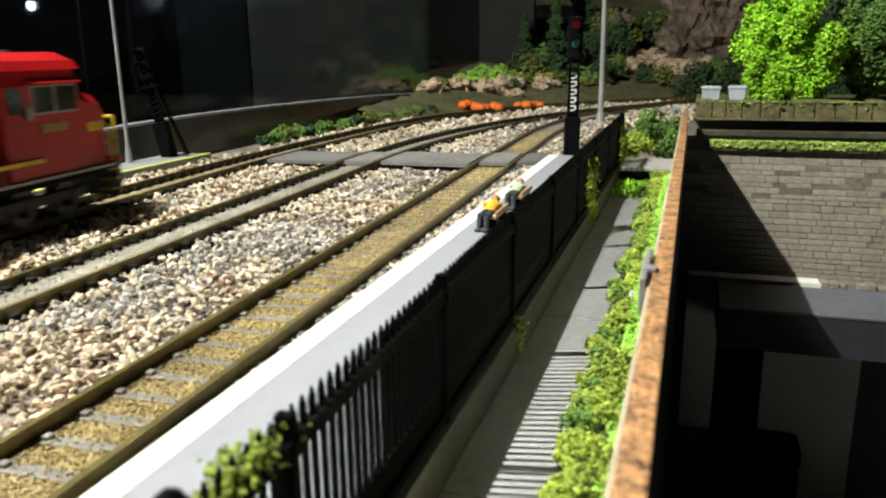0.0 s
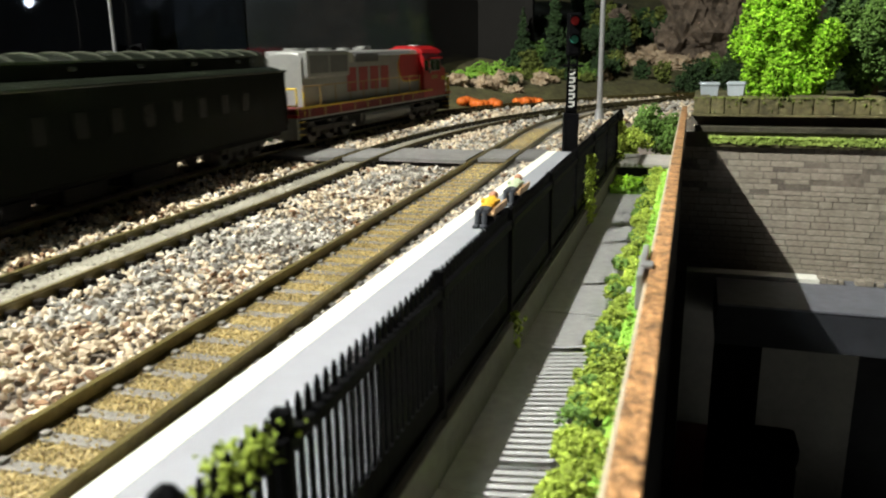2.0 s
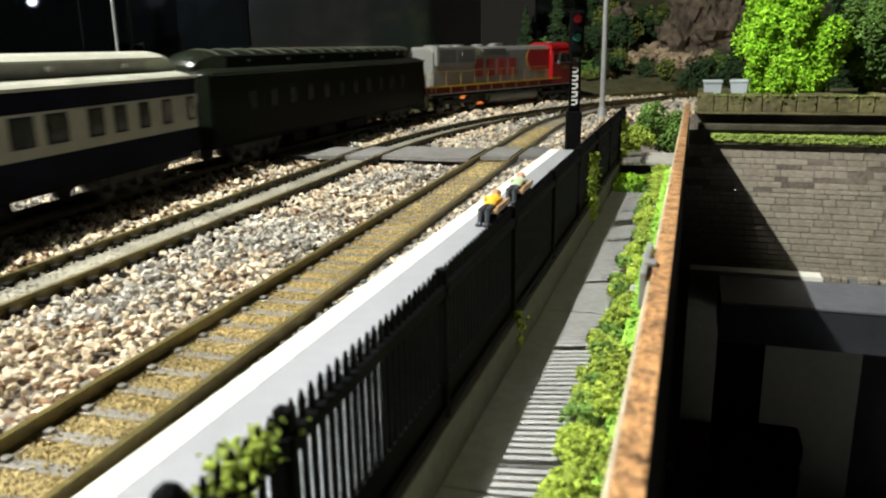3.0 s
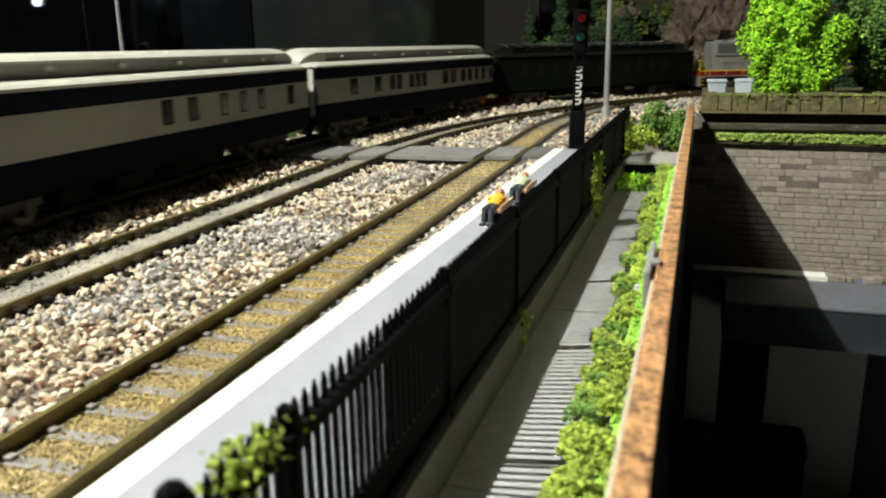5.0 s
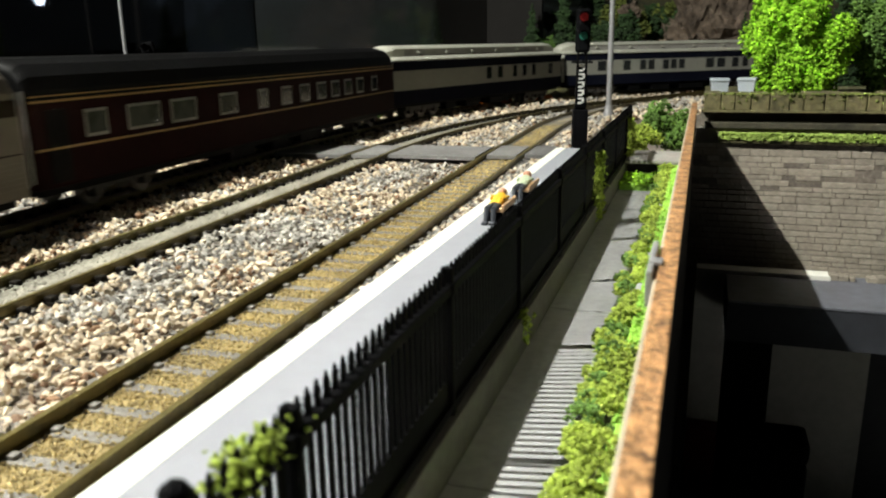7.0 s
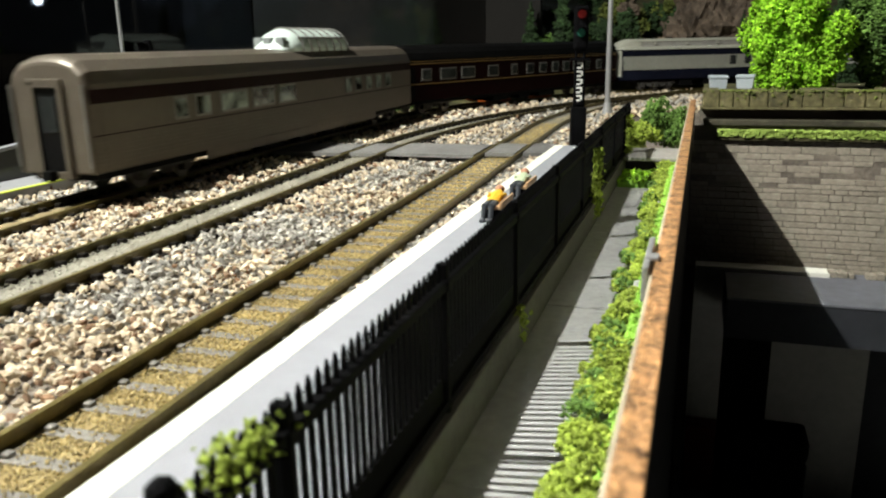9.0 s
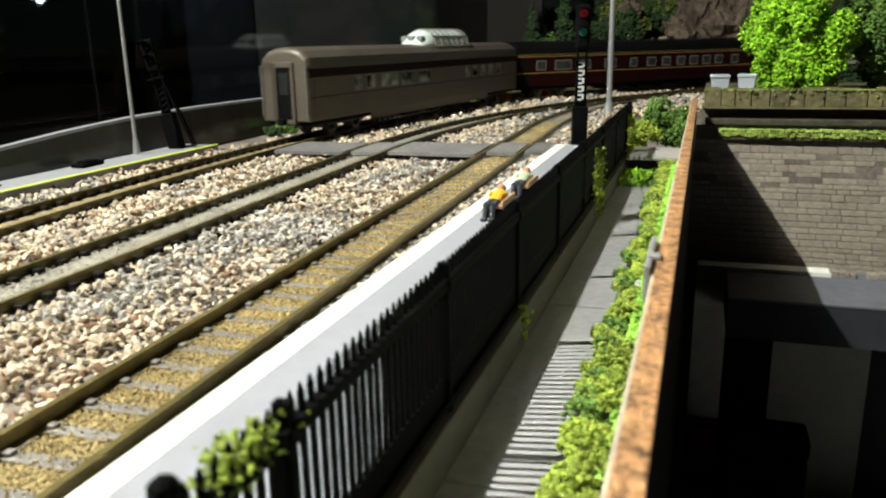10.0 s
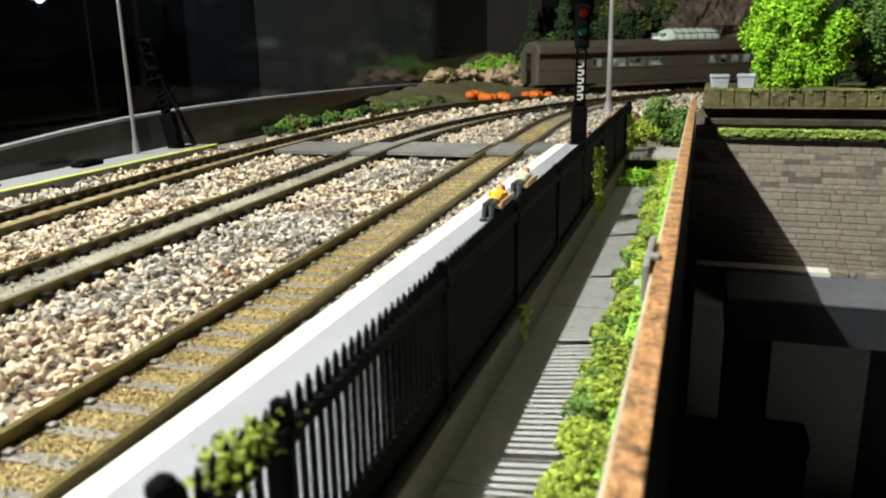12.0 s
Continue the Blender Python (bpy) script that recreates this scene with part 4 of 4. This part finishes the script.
def hedge():
    pts, sz = [], []
    tone = []
    for i in range(520):
        y = 14 + 312 * nrng.uniform() ** 1.2
        lo = 0.2 + 0.3 * min(1.0, y / 180)
        u = lo + (1 - lo) * nrng.uniform() ** 0.8
        if y > 120 and u < 0.6 and nrng.uniform() < 0.9:
            continue
        edge = 8.4 + 3.4 * noise.noise(Vector((y / 11, 0, 0)))
        r = nrng.choice((1.0, 1.7, 2.6, 3.4)) * (1.15 - 0.45 * u) * (1.0 + 0.7 * noise.noise(Vector((y / 6, u * 2, 5)))) * (1.0 if y < 120 else 0.75)
        c = np.array((-5.2 - edge * u, y, 0.6 + r * nrng.uniform(0.3, 0.9)))
        dark = nrng.uniform() < 0.04 + 0.14 * u
        for k in range(75):
            d = nrng.normal(size=3)
            d /= np.linalg.norm(d)
            d[2] = abs(d[2])
            p = c + d * r * nrng.uniform(0.7, 1.06)
            if p[0] > -4.8 - 0.6:
                p[0] = -5.5
            pts.append(p)
            sz.append(nrng.uniform(0.2, 0.44))
            tone.append(dark)
    pts, sz, tone = np.array(pts), np.array(sz), np.array(tone)
    tagged(scatter("hedge", pts[~tone], sz[~tone], M_leaf, nrng, 0.8, 0.4), "bright green foam hedge along the wall foot", "hedge", kind="stuff")
    tagged(scatter("hedge", pts[tone], sz[tone], M_midleaf, nrng, 0.8, 0.4), "darker green foam hedge fringe along the path", "hedge", kind="stuff")
    tufts = np.stack([nrng.uniform(-9.4, -5.2, 4200), nrng.uniform(122, 326, 4200), 2.6 + nrng.uniform(0, 1.0, 4200)], 1)
    tagged(scatter("verge_tufts", tufts, nrng.uniform(.25, .6, 4200), M_turf, nrng), "bright green turf tufts along the wall", "turf", kind="stuff")
    tagged(solid("verge", box(B(), -9.6, -4.7, 122, 327, -4, 2.9, 0.8), M_turf, "bright green turf bank along the wall", "verge"), kind="structure")
    tagged(solid("verge", box(B(), -9.5, -4.7, -40, 121.8, -4, 1.6, 0.8), M_turf, "bright green turf verge below the hedge", "verge"), kind="structure")


hedge()


def vine(label, x, y, z0, z1, n, spread, size=0.4, dx=0.0):
    z = nrng.uniform(0, 1, n)
    pts = np.stack([x + dx * z + nrng.normal(0, 0.8, n), y + nrng.normal(0, spread, n) * (1.1 - 0.5 * z), z0 + (z1 - z0) * z], 1)
    ob = scatter("vine", pts, nrng.uniform(0.6, 1.5, n) * size, M_leaf, nrng, 0.8, 0.4)
    return tagged(ob, label, "vine", "vines on the fence")


vine("yellow-green vine climbing the black fence", -28.0, 232, 0, 20, 620, 2.6)
vine("dense green vine at the fence end post", -27.5, 331, 0, 21, 520, 1.6)
vine("low tuft of green leaves at a fence post", -28.0, 127, 0, 6, 60, 1.0)
vine("mossy vine draped over the fence top", -29.6, 42, 21.3, 24.6, 520, 2.9, 0.2)
vine("trailing green vine below the fence top", -29.2, 40, 13, 21, 90, 1.0, 0.2)
bush("bush", "dark green foam bush beside the path end", (-13, 386, 0), (14, 12, 15), 3000, 0.75, M_midleaf, "bushes at the path end")
bush("bush", "olive green foam bush beside the path end", (-29, 380, -2), (15, 11, 11), 2600, 0.65, M_leaf, "bushes at the path end")


def turf_patches():
    solid("turf_patch", box(B(), -27.5, -4.8, 290, 316, -4, 0.6, 0.5), M_turf, "bright green turf at the path end", "turf")
    pts = np.stack([nrng.uniform(-27, -5, 240), nrng.uniform(288, 316, 240), nrng.uniform(0.4, 1.2, 240)], 1)
    tagged(scatter("turf_tufts", pts, nrng.uniform(.5, 1.0, 240), M_lime, nrng), "bright green turf tufts", "turf", kind="stuff")
    pts = np.stack([nrng.uniform(9, 200, 6000), nrng.uniform(401.2, 404.5, 6000), 4.2 + nrng.uniform(0, 3.6, 6000)], 1)
    tagged(scatter("ledge_moss", pts, nrng.uniform(.3, .75, 6000), M_palemoss, nrng), "light green moss along the wall ledge", "moss", kind="stuff")
    pts = np.stack([nrng.uniform(1, 200, 1800), nrng.choice((402.6, 403.4, 406.0, 410.0), 1800) + nrng.uniform(-.4, 1.5, 1800), 26.0 - np.abs(nrng.normal(0, 2.2, 1800)) * nrng.integers(0, 2, 1800)], 1)
    tagged(scatter("coping_moss", pts, nrng.uniform(.35, .9, 1800), M_olive, nrng), "olive moss over the coping stones", "moss", kind="stuff")
    pts = np.stack([nrng.uniform(-36, -5, 300), nrng.uniform(349, 372, 300), nrng.uniform(-3.5, 1.5, 300)], 1)
    tagged(scatter("grass_tufts", pts, nrng.uniform(.6, 1.4, 300), M_leaf, nrng), "green grass tufts behind the slab", "grass", kind="stuff")


turf_patches()


def crossing():
    t = thing("board_crossing", "grey plank crossing over the three tracks", "crossing")
    for track, y0, y1, o0, o1 in (("T1", 345, 380, 11.5, 58), ("T2", 347, 384, -7.2, 7.2), ("T2", 350, 388, 11, 55), ("T3", 358, 394, -7.2, 7.2), ("T3", 362, 396, 10.5, 22)):
        rows = []
        for y in (y0, y1):
            rows.append([along(track, y, o0)[0], along(track, y, o1)[0]])
        (a, b), (c, d) = rows
        if o0 > 0 and track != "T3":
            nxt = "T2" if track == "T1" else "T3"
            b, d = along(nxt, y0, -11)[0], along(nxt, y1, -11)[0]
        bm = B()
        loft(bm, [[(p.x, p.y, z) for p in (a, b, d, c)] for z in (-1.8, -0.1)])
        part("board", bm, M_board, t)
    t = thing("path_step", "light grey concrete slab bridging the path end", "slab")
    part("top_slab", box(B(), -28, -4.7, 317, 347, 3.9, 5.4, 0.4), M_concrete, t)
    part("base", box(B(), -28, -4.7, 328, 347, -4, 4.0), M_dim, t, "dark recessed base")


M_board = mat("weathered_board", (0.15, 0.145, 0.14), 0.7, 0, 0.3, 250, 0.4, each=0.15)
crossing()


# ---- signals and lamps ----
M_lens_red = mat("red_signal_lens", (0.11, 0.008, 0.008), 0.25, 0, 0.1, glow=(1.0, 0.05, 0.05, 0.02))
M_lens_green = mat("green_signal_lens", (0.03, 0.16, 0.12), 0.2)
M_plate = mat("white_plate_marks", (0.75, 0.75, 0.72), 0.6)


def signal(at, height, turn, lean, label, marks):
    t = thing("railway_signal", label, "signal", at, turn)
    t.matrix_basis = t.matrix_basis @ pose(0, 0, 0, 0, lean, 0)
    part("base_box", box(B(), -3.4, 3.4, -3, 3, -4, height * 0.32, 0.4), M_black, t)
    bm = B()
    for x in (-2.2, 2.2):
        rod(bm, (x, 0, height * 0.3), (x * 0.8, 0, height * 0.8), 0.55, seg=8)
    for i in range(9):
        z = height * (0.33 + 0.05 * i)
        rod(bm, (-2.2, 0, z), (2.2, 0, z + 1.6), 0.3, seg=6)
    box(bm, -2.3, 2.3, 0.4, 0.8, height * 0.3, height * 0.62)
    part("mast", bm, M_black, t)
    part("platform_ring", box(B(), -4.6, 4.6, -2, 2, height * 0.63, height * 0.645, 0.1), M_black, t)
    part("head", box(B(), -3.3, 3.3, -1.5, 2, height * 0.70, height * 0.985, 1.3), M_black, t)
    for z, m, n in ((0.93, M_lens_red if marks else M_black, "red_lens"), (0.81, M_lens_green if marks else M_black, "green_lens")):
        part(n, rod(B(), (0, -1.4, height * z), (0, -2.4, height * z), 1.9, 1.8, 18), m, t)
        bm = B()
        loft(bm, [[(2.4 * math.cos(a), y, height * z + 2.4 * math.sin(a)) for a in [radians(20 + 14 * i) for i in range(11)]] for y in (-1.4, -4.2)], closed=False, caps=False)
        hood = part("hood", bm, M_black, t)
    if not marks:
        bm = B()
        for y in (-1.6, 1.6):
            rod(bm, (3.2, y, height * 0.62), (9.5, y, -1), 0.55, seg=8)
        for k in range(7):
            u = (k + 0.6) / 7.4
            rod(bm, (3.2 + 6.3 * u, -1.6, height * 0.62 * (1 - u)), (3.2 + 6.3 * u, 1.6, height * 0.62 * (1 - u)), 0.35, seg=6)
        part("ladder", bm, M_black, t)
    if marks:
        part("number_plate", box(B(), -1.7, 1.7, -0.75, -0.4, height * 0.335, height * 0.62, 0.1), M_black, t)
        for i in range(5):
            z = height * (0.36 + 0.054 * i)
            bm = box(B(), -1.4, 1.3, -0.95, -0.72, z + 2.0, z + 2.8, 0.1)
            box(bm, 0.4, 1.3, -0.95, -0.72, z + 0.6, z + 2.2, 0.1)
            box(bm, -1.4, 0.5, -0.95, -0.72, z, z + 0.8, 0.1)
            part("plate_mark", bm, M_plate, t, "white bar marks")
    return t


signal((-53.3, 362, 0), 67, 15, 0.6, "black two-light signal with a white-marked plate", True)
signal((-254.5, 335, 1.0), 56, 15, -11.0, "black leaning signal on the far platform", False)


def lamp_post(at, height, r, label, lean=0.0):
    t = thing("lamp_post", label, "lamp post", at)
    t.matrix_basis = t.matrix_basis @ pose(0, 0, 0, 0, lean, 0)
    bm = rod(B(), (0, 0, -3), (0, 0, 7), r * 2.3, r * 1.5, 14)
    part("foot", bm, M_metal, t)
    part("pole", rod(B(), (0, 0, 6), (0, 0, height), r * 1.1, r * 0.8, 14), M_metal, t)
    part("arm", rod(B(), (0, 0, height), (-14, 0, height + 3), r * 0.6, r * 0.5, 10), M_metal, t)
    part("lantern", box(B(), -24, -13, -2, 2, height + 1.5, height + 4.5, 0.6), M_metal, t)


def platform_clutter():
    t = thing("cable_box", "flat black cable box lying on the low platform", "box", (-256, 274, 1.0), 4)
    part("body", box(B(), -3.2, 3.2, -7, 7, 0, 1.8, 0.5), M_black, t)
    part("lid", box(B(), -2.4, 2.4, -4, 4, 1.75, 2.6, 0.3), M_black, t)
    for y in (212, 222):
        solid("cable_hook", rod(B(), (-253, y, 0.9), (-250.5, y + 1, 1.7), 0.35, seg=7), M_black, "small black wire hook on the low platform", "hook", "wire hooks")


platform_clutter()
lamp_post((-65, 588, -1), 160, 1.9, "slim grey metal lamp post beside the track")
lamp_post((-260, 311, 1.0), 150, 0.85, "thin grey lamp post on the far platform")


# ---- benches with two reclining toy figures ----
def bench_group():
    z = 5.96

    def bench(at, label):
        t = thing("bench", label, "bench", at, group="benches")
        part("seat", box(B(), -2.6, 2.6, -1, 13, 2.6, 3.6, 0.2), M_tan, t)
        part("backrest", box(B(), 2.2, 2.9, -1, 13, 3.4, 4.6, 0.2), M_tan, t)
        for y in (0, 12):
            part("leg", box(B(), -2.3, 2.3, y - 0.5, y + 0.5, 0, 2.7), M_black, t)

    def doll(label, at, shirt, trousers):
        bm = B()
        for s in (-1, 1):
            rod(bm, (s * 1.0, -1.6, 0.5), (s * 0.9, -0.6, 4.6), 0.65, 0.8, 9)
            box(bm, s * 1.0 - 0.7, s * 1.0 + 0.7, -3.6, -1.2, 0, 1.0, 0.25)
            rod(bm, (s * 0.9, -0.7, 4.6), (s * 0.8, 4.4, 4.6), 0.9, 1.05, 9)
            rod(bm, (s * 2.1, 10.0, 6.2), (s * 1.4, 5.8, 6.4), 0.6, 0.5, 8)
        loft(bm, [[(1.8 * k * math.cos(a), y, zc + 1.3 * k * math.sin(a)) for a in [math.pi * j / 6 for j in range(12)]] for y, zc, k in ((3.8, 4.8, 0.8), (5.0, 5.0, 1.0), (9.0, 5.9, 1.15), (11.2, 6.6, 0.7))])
        blob(bm, (0, 12.6, 7.3), 1.35, rng, 1.1, 2, 0.05)
        for v in bm.verts:
            v.co.z *= 0.82
        ob = solid("toy_figure", bm, shirt, label, "toy figure", "toy figures on the benches")
        ob.data.materials.append(trousers)
        ob.data.materials.append(M_skin)
        for p in ob.data.polygons:
            c = p.center
            p.material_index = 2 if c.y > 11.3 * MM else (1 if c.y < 4.0 * MM else 0)
        ob.matrix_basis = pose(at[0] * MM, at[1] * MM, at[2] * MM)

    bench((-50.5, 194, z), "small tan wooden bench on the platform")
    doll("plain reclining toy figure, yellow top and black trousers", (-51.0, 192, z), M_figyellow, M_figdark)
    bench((-50.0, 224, z), "small tan wooden bench on the platform")
    doll("plain reclining toy figure, tan top and black trousers", (-50.5, 222, z), M_figgreen, M_figdark)


M_tan = mat("tan_wood", (0.50, 0.31, 0.16), 0.6, 0, 0.25, 400, 0.2)
M_skin = mat("tan_figure_paint", (0.45, 0.22, 0.13), 0.6)
M_figdark = mat("charcoal_figure_paint", (0.045, 0.05, 0.06), 0.6)
M_figyellow = mat("yellow_figure_paint", (0.75, 0.42, 0.03), 0.6)
M_figgreen = mat("pale_green_figure_paint", (0.45, 0.52, 0.35), 0.6)
bench_group()


# ---- raised plot behind the stone wall ----
def plot():
    solid("raised_plot", box(B(), 2, 700, 424, 640, -20, 17), M_earth, "raised earth plot behind the stone wall", "ground", kind="structure")
    for x, y, r in ((8.8, 470, 4), (23.5, 476, -8)):
        t = thing("wheelie_bin", "pale grey wheelie bin on the raised plot", "bin", (x, y, 17), r, "wheelie bins")
        bm = B()
        loft(bm, [[(sx * w, sy * d, z) for sx, sy in ((-1, -1), (1, -1), (1, 1), (-1, 1))] for w, d, z in ((3.6, 3.8, 1), (4.6, 4.8, 12.0))])
        part("body", bm, M_bin, t)
        part("lid", box(B(), -5.1, 5.1, -5.3, 5.3, 12.0, 13.6, 0.5), M_bin, t)
        for s in (-1, 1):
            part("wheel", rod(B(), (s * 3.9, 3.6, 1.3), (s * 4.8, 3.6, 1.3), 1.3, seg=14), M_black, t)


M_bin = mat("pale_grey_plastic", (0.42, 0.47, 0.52), 0.5, 0, 0.1, 400, 0.1)
plot()
tree("bright lime green foam tree with dense crown", (54, 520, 17), 90, (34, 30, 46), 24000, 1.05, M_lime, -6, lobes=58, lobe=0.25)
tree("dark green foam tree with dense crown", (108, 562, 17), 95, (34, 32, 46), 7000, 1.6, M_dkleaf, 6)
tree("olive green foam tree beside the lime tree", (104, 530, 17), 90, (27, 24, 46), 9000, 1.1, M_midleaf, 4, lobes=60, lobe=0.25)
tree("olive green foam tree beside the lime tree", (140, 505, 17), 70, (24, 22, 36), 5000, 1.2, M_olive, 3, lobes=40)
for i, (x, y) in enumerate(((40, 470), (66, 462), (92, 458), (118, 455))):
    bush("bush", "low olive shrub along the stone wall top", (x, y, 16), (8, 7, 5), 140, 1.2, M_olive, "low shrubs on the plot")


# ---- scenery outside the curve ----
def polar(d, deg):
    a = radians(deg)
    return ARC[0] + (ARC[2] + d) * math.cos(a), ARC[1] + (ARC[2] + d) * math.sin(a)


def rock(at, r, squash=0.8, paint=None):
    bm = blob(B(), (0, 0, 0), r, rng, squash, 4, 0.3)
    off = Vector((rng.uniform(-50, 50), rng.uniform(-50, 50), 0))
    for v in bm.verts:
        q = v.co / r
        crag = abs(noise.noise(q * 2.6 + off)) + 0.5 * abs(noise.noise(q * 6.0 + off)) + 0.25 * noise.noise(Vector((q.x * 3, q.y * 3, q.z * 14)) + off)
        v.co *= 1.12 - 0.42 * crag
    ob = solid("rock", bm, paint or M_rock, "tan craggy rock on the scenic hillside", "rock", "rocks on the hillside")
    ob.matrix_basis = pose(at[0] * MM, at[1] * MM, at[2] * MM, 0, 0, rng.uniform(0, 360))


def sited(x, y, dz=0.0):
    return (x, y, hill_z(x, y) + dz)


def at_bearing(deg, y):
    """A place on the hillside on a bearing from the platform's viewpoint, y mm off."""
    return sited(y * math.tan(radians(deg)), y)


def scenery():
    for b, y, r in ((-14.6, 790, 13), (-13.2, 830, 17), (-16.6, 770, 12), (-18.4, 745, 15), (-10.4, 870, 14), (-6.5, 960, 15), (-12.4, 800, 9), (-17.6, 790, 10)):
        x, yy, z = at_bearing(b, y)
        rock((x, yy, z + r * 0.15), r, 0.6, M_rocktan)
    for b, y, r in ((-3.2, 1120, 26), (-1.4, 1110, 24), (0.2, 1130, 22), (-4.6, 1090, 18)):
        x, yy, z = at_bearing(b, y)
        rock((x, yy, z + r * 0.1), r, 0.55, M_rocktan)
    for b, y, r, dz in ((-0.8, 1150, 34, 26), (1.3, 1140, 34, 34), (2.6, 1150, 28, 30), (-0.2, 1160, 34, 66), (1.6, 1165, 36, 74), (-5.2, 1150, 13, 46)):
        x, yy, z = at_bearing(b, y)
        rock((x, yy, z + dz), r, 1.25)
    # pumpkins
    for b0, b1, y, n in ((-16.2, -13.6, 705, 9), (-12.2, -10.6, 745, 6)):
        for i in range(n):
            b = b0 + (b1 - b0) * i / (n - 1)
            yy = y + rng.uniform(-8, 8)
            x = yy * math.tan(radians(b))
            r = rng.uniform(4.2, 6.0)
            t = thing("pumpkin", "bright orange toy pumpkin on the bank", "pumpkin", (x, yy, max(-3.5, hill_z(x, yy)) + 1.0), group="pumpkins")
            bm = B()
            ret = bmesh.ops.create_uvsphere(bm, u_segments=24, v_segments=10, radius=1)
            for v in ret["verts"]:
                a = math.atan2(v.co.y, v.co.x)
                k = r * (1 + 0.09 * math.cos(8 * a))
                v.co = Vector((v.co.x * k, v.co.y * k, v.co.z * r * 0.8 + r * 0.6))
            part("fruit", bm, M_orange, t, smooth=True)
            part("stalk", rod(B(), (0, 0, r * 1.3), (0.5, 0, r * 1.7), 0.6, 0.4, 7), M_bark, t)
    # low bushes along the bank
    kinds = (M_olive, M_dkleaf, M_leaf)
    for i in range(34):
        b = -31 + i * 0.72 + rng.uniform(-.4, .4)
        y = 560 + (b + 31) * 15 + rng.uniform(-10, 40)
        x = y * math.tan(radians(b))
        if b < -19:
            continue
        if out_from_curve(x, y) < 30 or x < -296:
            x, y = x, y + 40
            if out_from_curve(x, y) < 30:
                continue
        x = max(x, -252 if y < 690 else -290)
        r = rng.uniform(7, 13)
        bush("bush", "low scenic bush on the bank behind the tracks", (x, y, max(-4, hill_z(x, y)) - 1), (r * 1.3, r, r * 0.8), 380, 1.25, kinds[i % 3], "bank bushes")
    for i in range(17):
        u = i / 16
        x, y = -254 + 30 * u * u + rng.uniform(-4, 3), 428 + 235 * u + rng.uniform(-4, 4)
        r = rng.uniform(5, 8)
        bush("bush", "small green scenic bush at the ledge foot", (x, y, -4.5), (r * 1.2, r * 1.4, r * 0.85), 420, 0.9, (M_dkleaf, M_midleaf, M_olive, M_midleaf)[i % 4], "ledge foot bushes")
    for b, y, r in ((-15.6, 835, 17), (-14.2, 850, 20), (-12.9, 870, 15)):
        x, yy, z = at_bearing(b, y)
        bush("bush", "yellow-green turf mound on the bank", (x, yy, z - 4), (r * 1.5, r, r * 0.7), 900, 1.2, M_turf, "turf mounds")
    # woods on the hillside
    for i in range(46):
        b = -13.2 + i * 0.62
        y = rng.uniform(1010, 1230) if b < 2 else rng.uniform(960, 1180)
        if -5 < b < 4.5 and y < 1150:
            y = 1225
        x, yy, z = at_bearing(b, y)
        if b < -9.5:
            y = max(y, 1040)
        r = rng.uniform(18, 30) if b > -8.5 else rng.uniform(11, 15)
        tree("dark green scenic tree on the hillside", (x, yy, z), r * 2.6, (r, r, r * 1.25), 800, 2.9, (M_dkleaf, M_dkleaf, M_olive)[i % 3], r * 0.4, "hillside trees")
    # dark thickets in front of the woods
    for i in range(30):
        b = -12.5 + i * 0.75 + rng.uniform(-.3, .3)
        if -4.6 < b < -0.2 and i % 2:
            continue
        x, yy, z = at_bearing(b, rng.uniform(930, 1060))
        r = rng.uniform(11, 20)
        bush("bush", "dark scenic thicket on the hillside", (x, yy, z - 2), (r * 1.2, r, r * rng.uniform(0.9, 1.5)), 450, 1.8, (M_dkleaf, M_dkleaf, M_olive, M_midleaf)[i % 4], "hillside thickets")
    for b, y, h, r in ((-9.6, 1000, 105, 17), (2.4, 1010, 74, 14), (4.6, 990, 110, 18), (5.8, 985, 118, 20), (-11.8, 985, 70, 16), (-8.6, 1010, 60, 14), (8.2, 980, 120, 20), (11, 960, 120, 20)):
        x, yy, z = at_bearing(b, y)
        conifer("dark green scenic conifer on the hillside", (x, yy, z), h, r, M_dkleaf, "hillside conifers")


scenery()


# ---- what moves: the train along the outer track ----
# distance of the train's nose along the outer track (mm), second by second
NOSE = ((0.0, 234.0), (1.5, 520.4), (3.0, 815.1), (5.0, 1208.2), (7.0, 1596.2), (9.0, 1951.0), (10.5, 2217.9), (12.0, 2488.5))


def front_at(t):
    """A smooth run through the rows of NOSE."""
    for i in range(len(NOSE) - 1):
        (t0, s0), (t1, s1) = NOSE[i], NOSE[i + 1]
        if t <= t1 or i == len(NOSE) - 2:
            va = (s1 - NOSE[i - 1][1]) / (t1 - NOSE[i - 1][0]) if i else (s1 - s0) / (t1 - t0)
            vb = (NOSE[i + 2][1] - s0) / (NOSE[i + 2][0] - t0) if i + 2 < len(NOSE) else (s1 - s0) / (t1 - t0)
            h = t1 - t0
            u = (t - t0) / h
            return (2 * u**3 - 3 * u**2 + 1) * s0 + (u**3 - 2 * u**2 + u) * h * va + (3 * u**2 - 2 * u**3) * s1 + (u**3 - u**2) * h * vb


def motions():
    offset = 0.0
    for ob, (kind, length) in zip(CARS, SEGMENTS):
        rows = []
        for i in range(49):
            t = i * 0.25
            mid = front_at(t) - offset - length / 2
            a, _ = along("T1", mid + 0.36 * length)
            b, _ = along("T1", mid - 0.36 * length)
            c, d = (a + b) / 2, a - b
            rows.append((t, pose(c.x * MM, c.y * MM, 0, 0, 0, -math.degrees(math.atan2(d.x, d.y)))))
        walk(ob, rows)
        offset += length


motions()
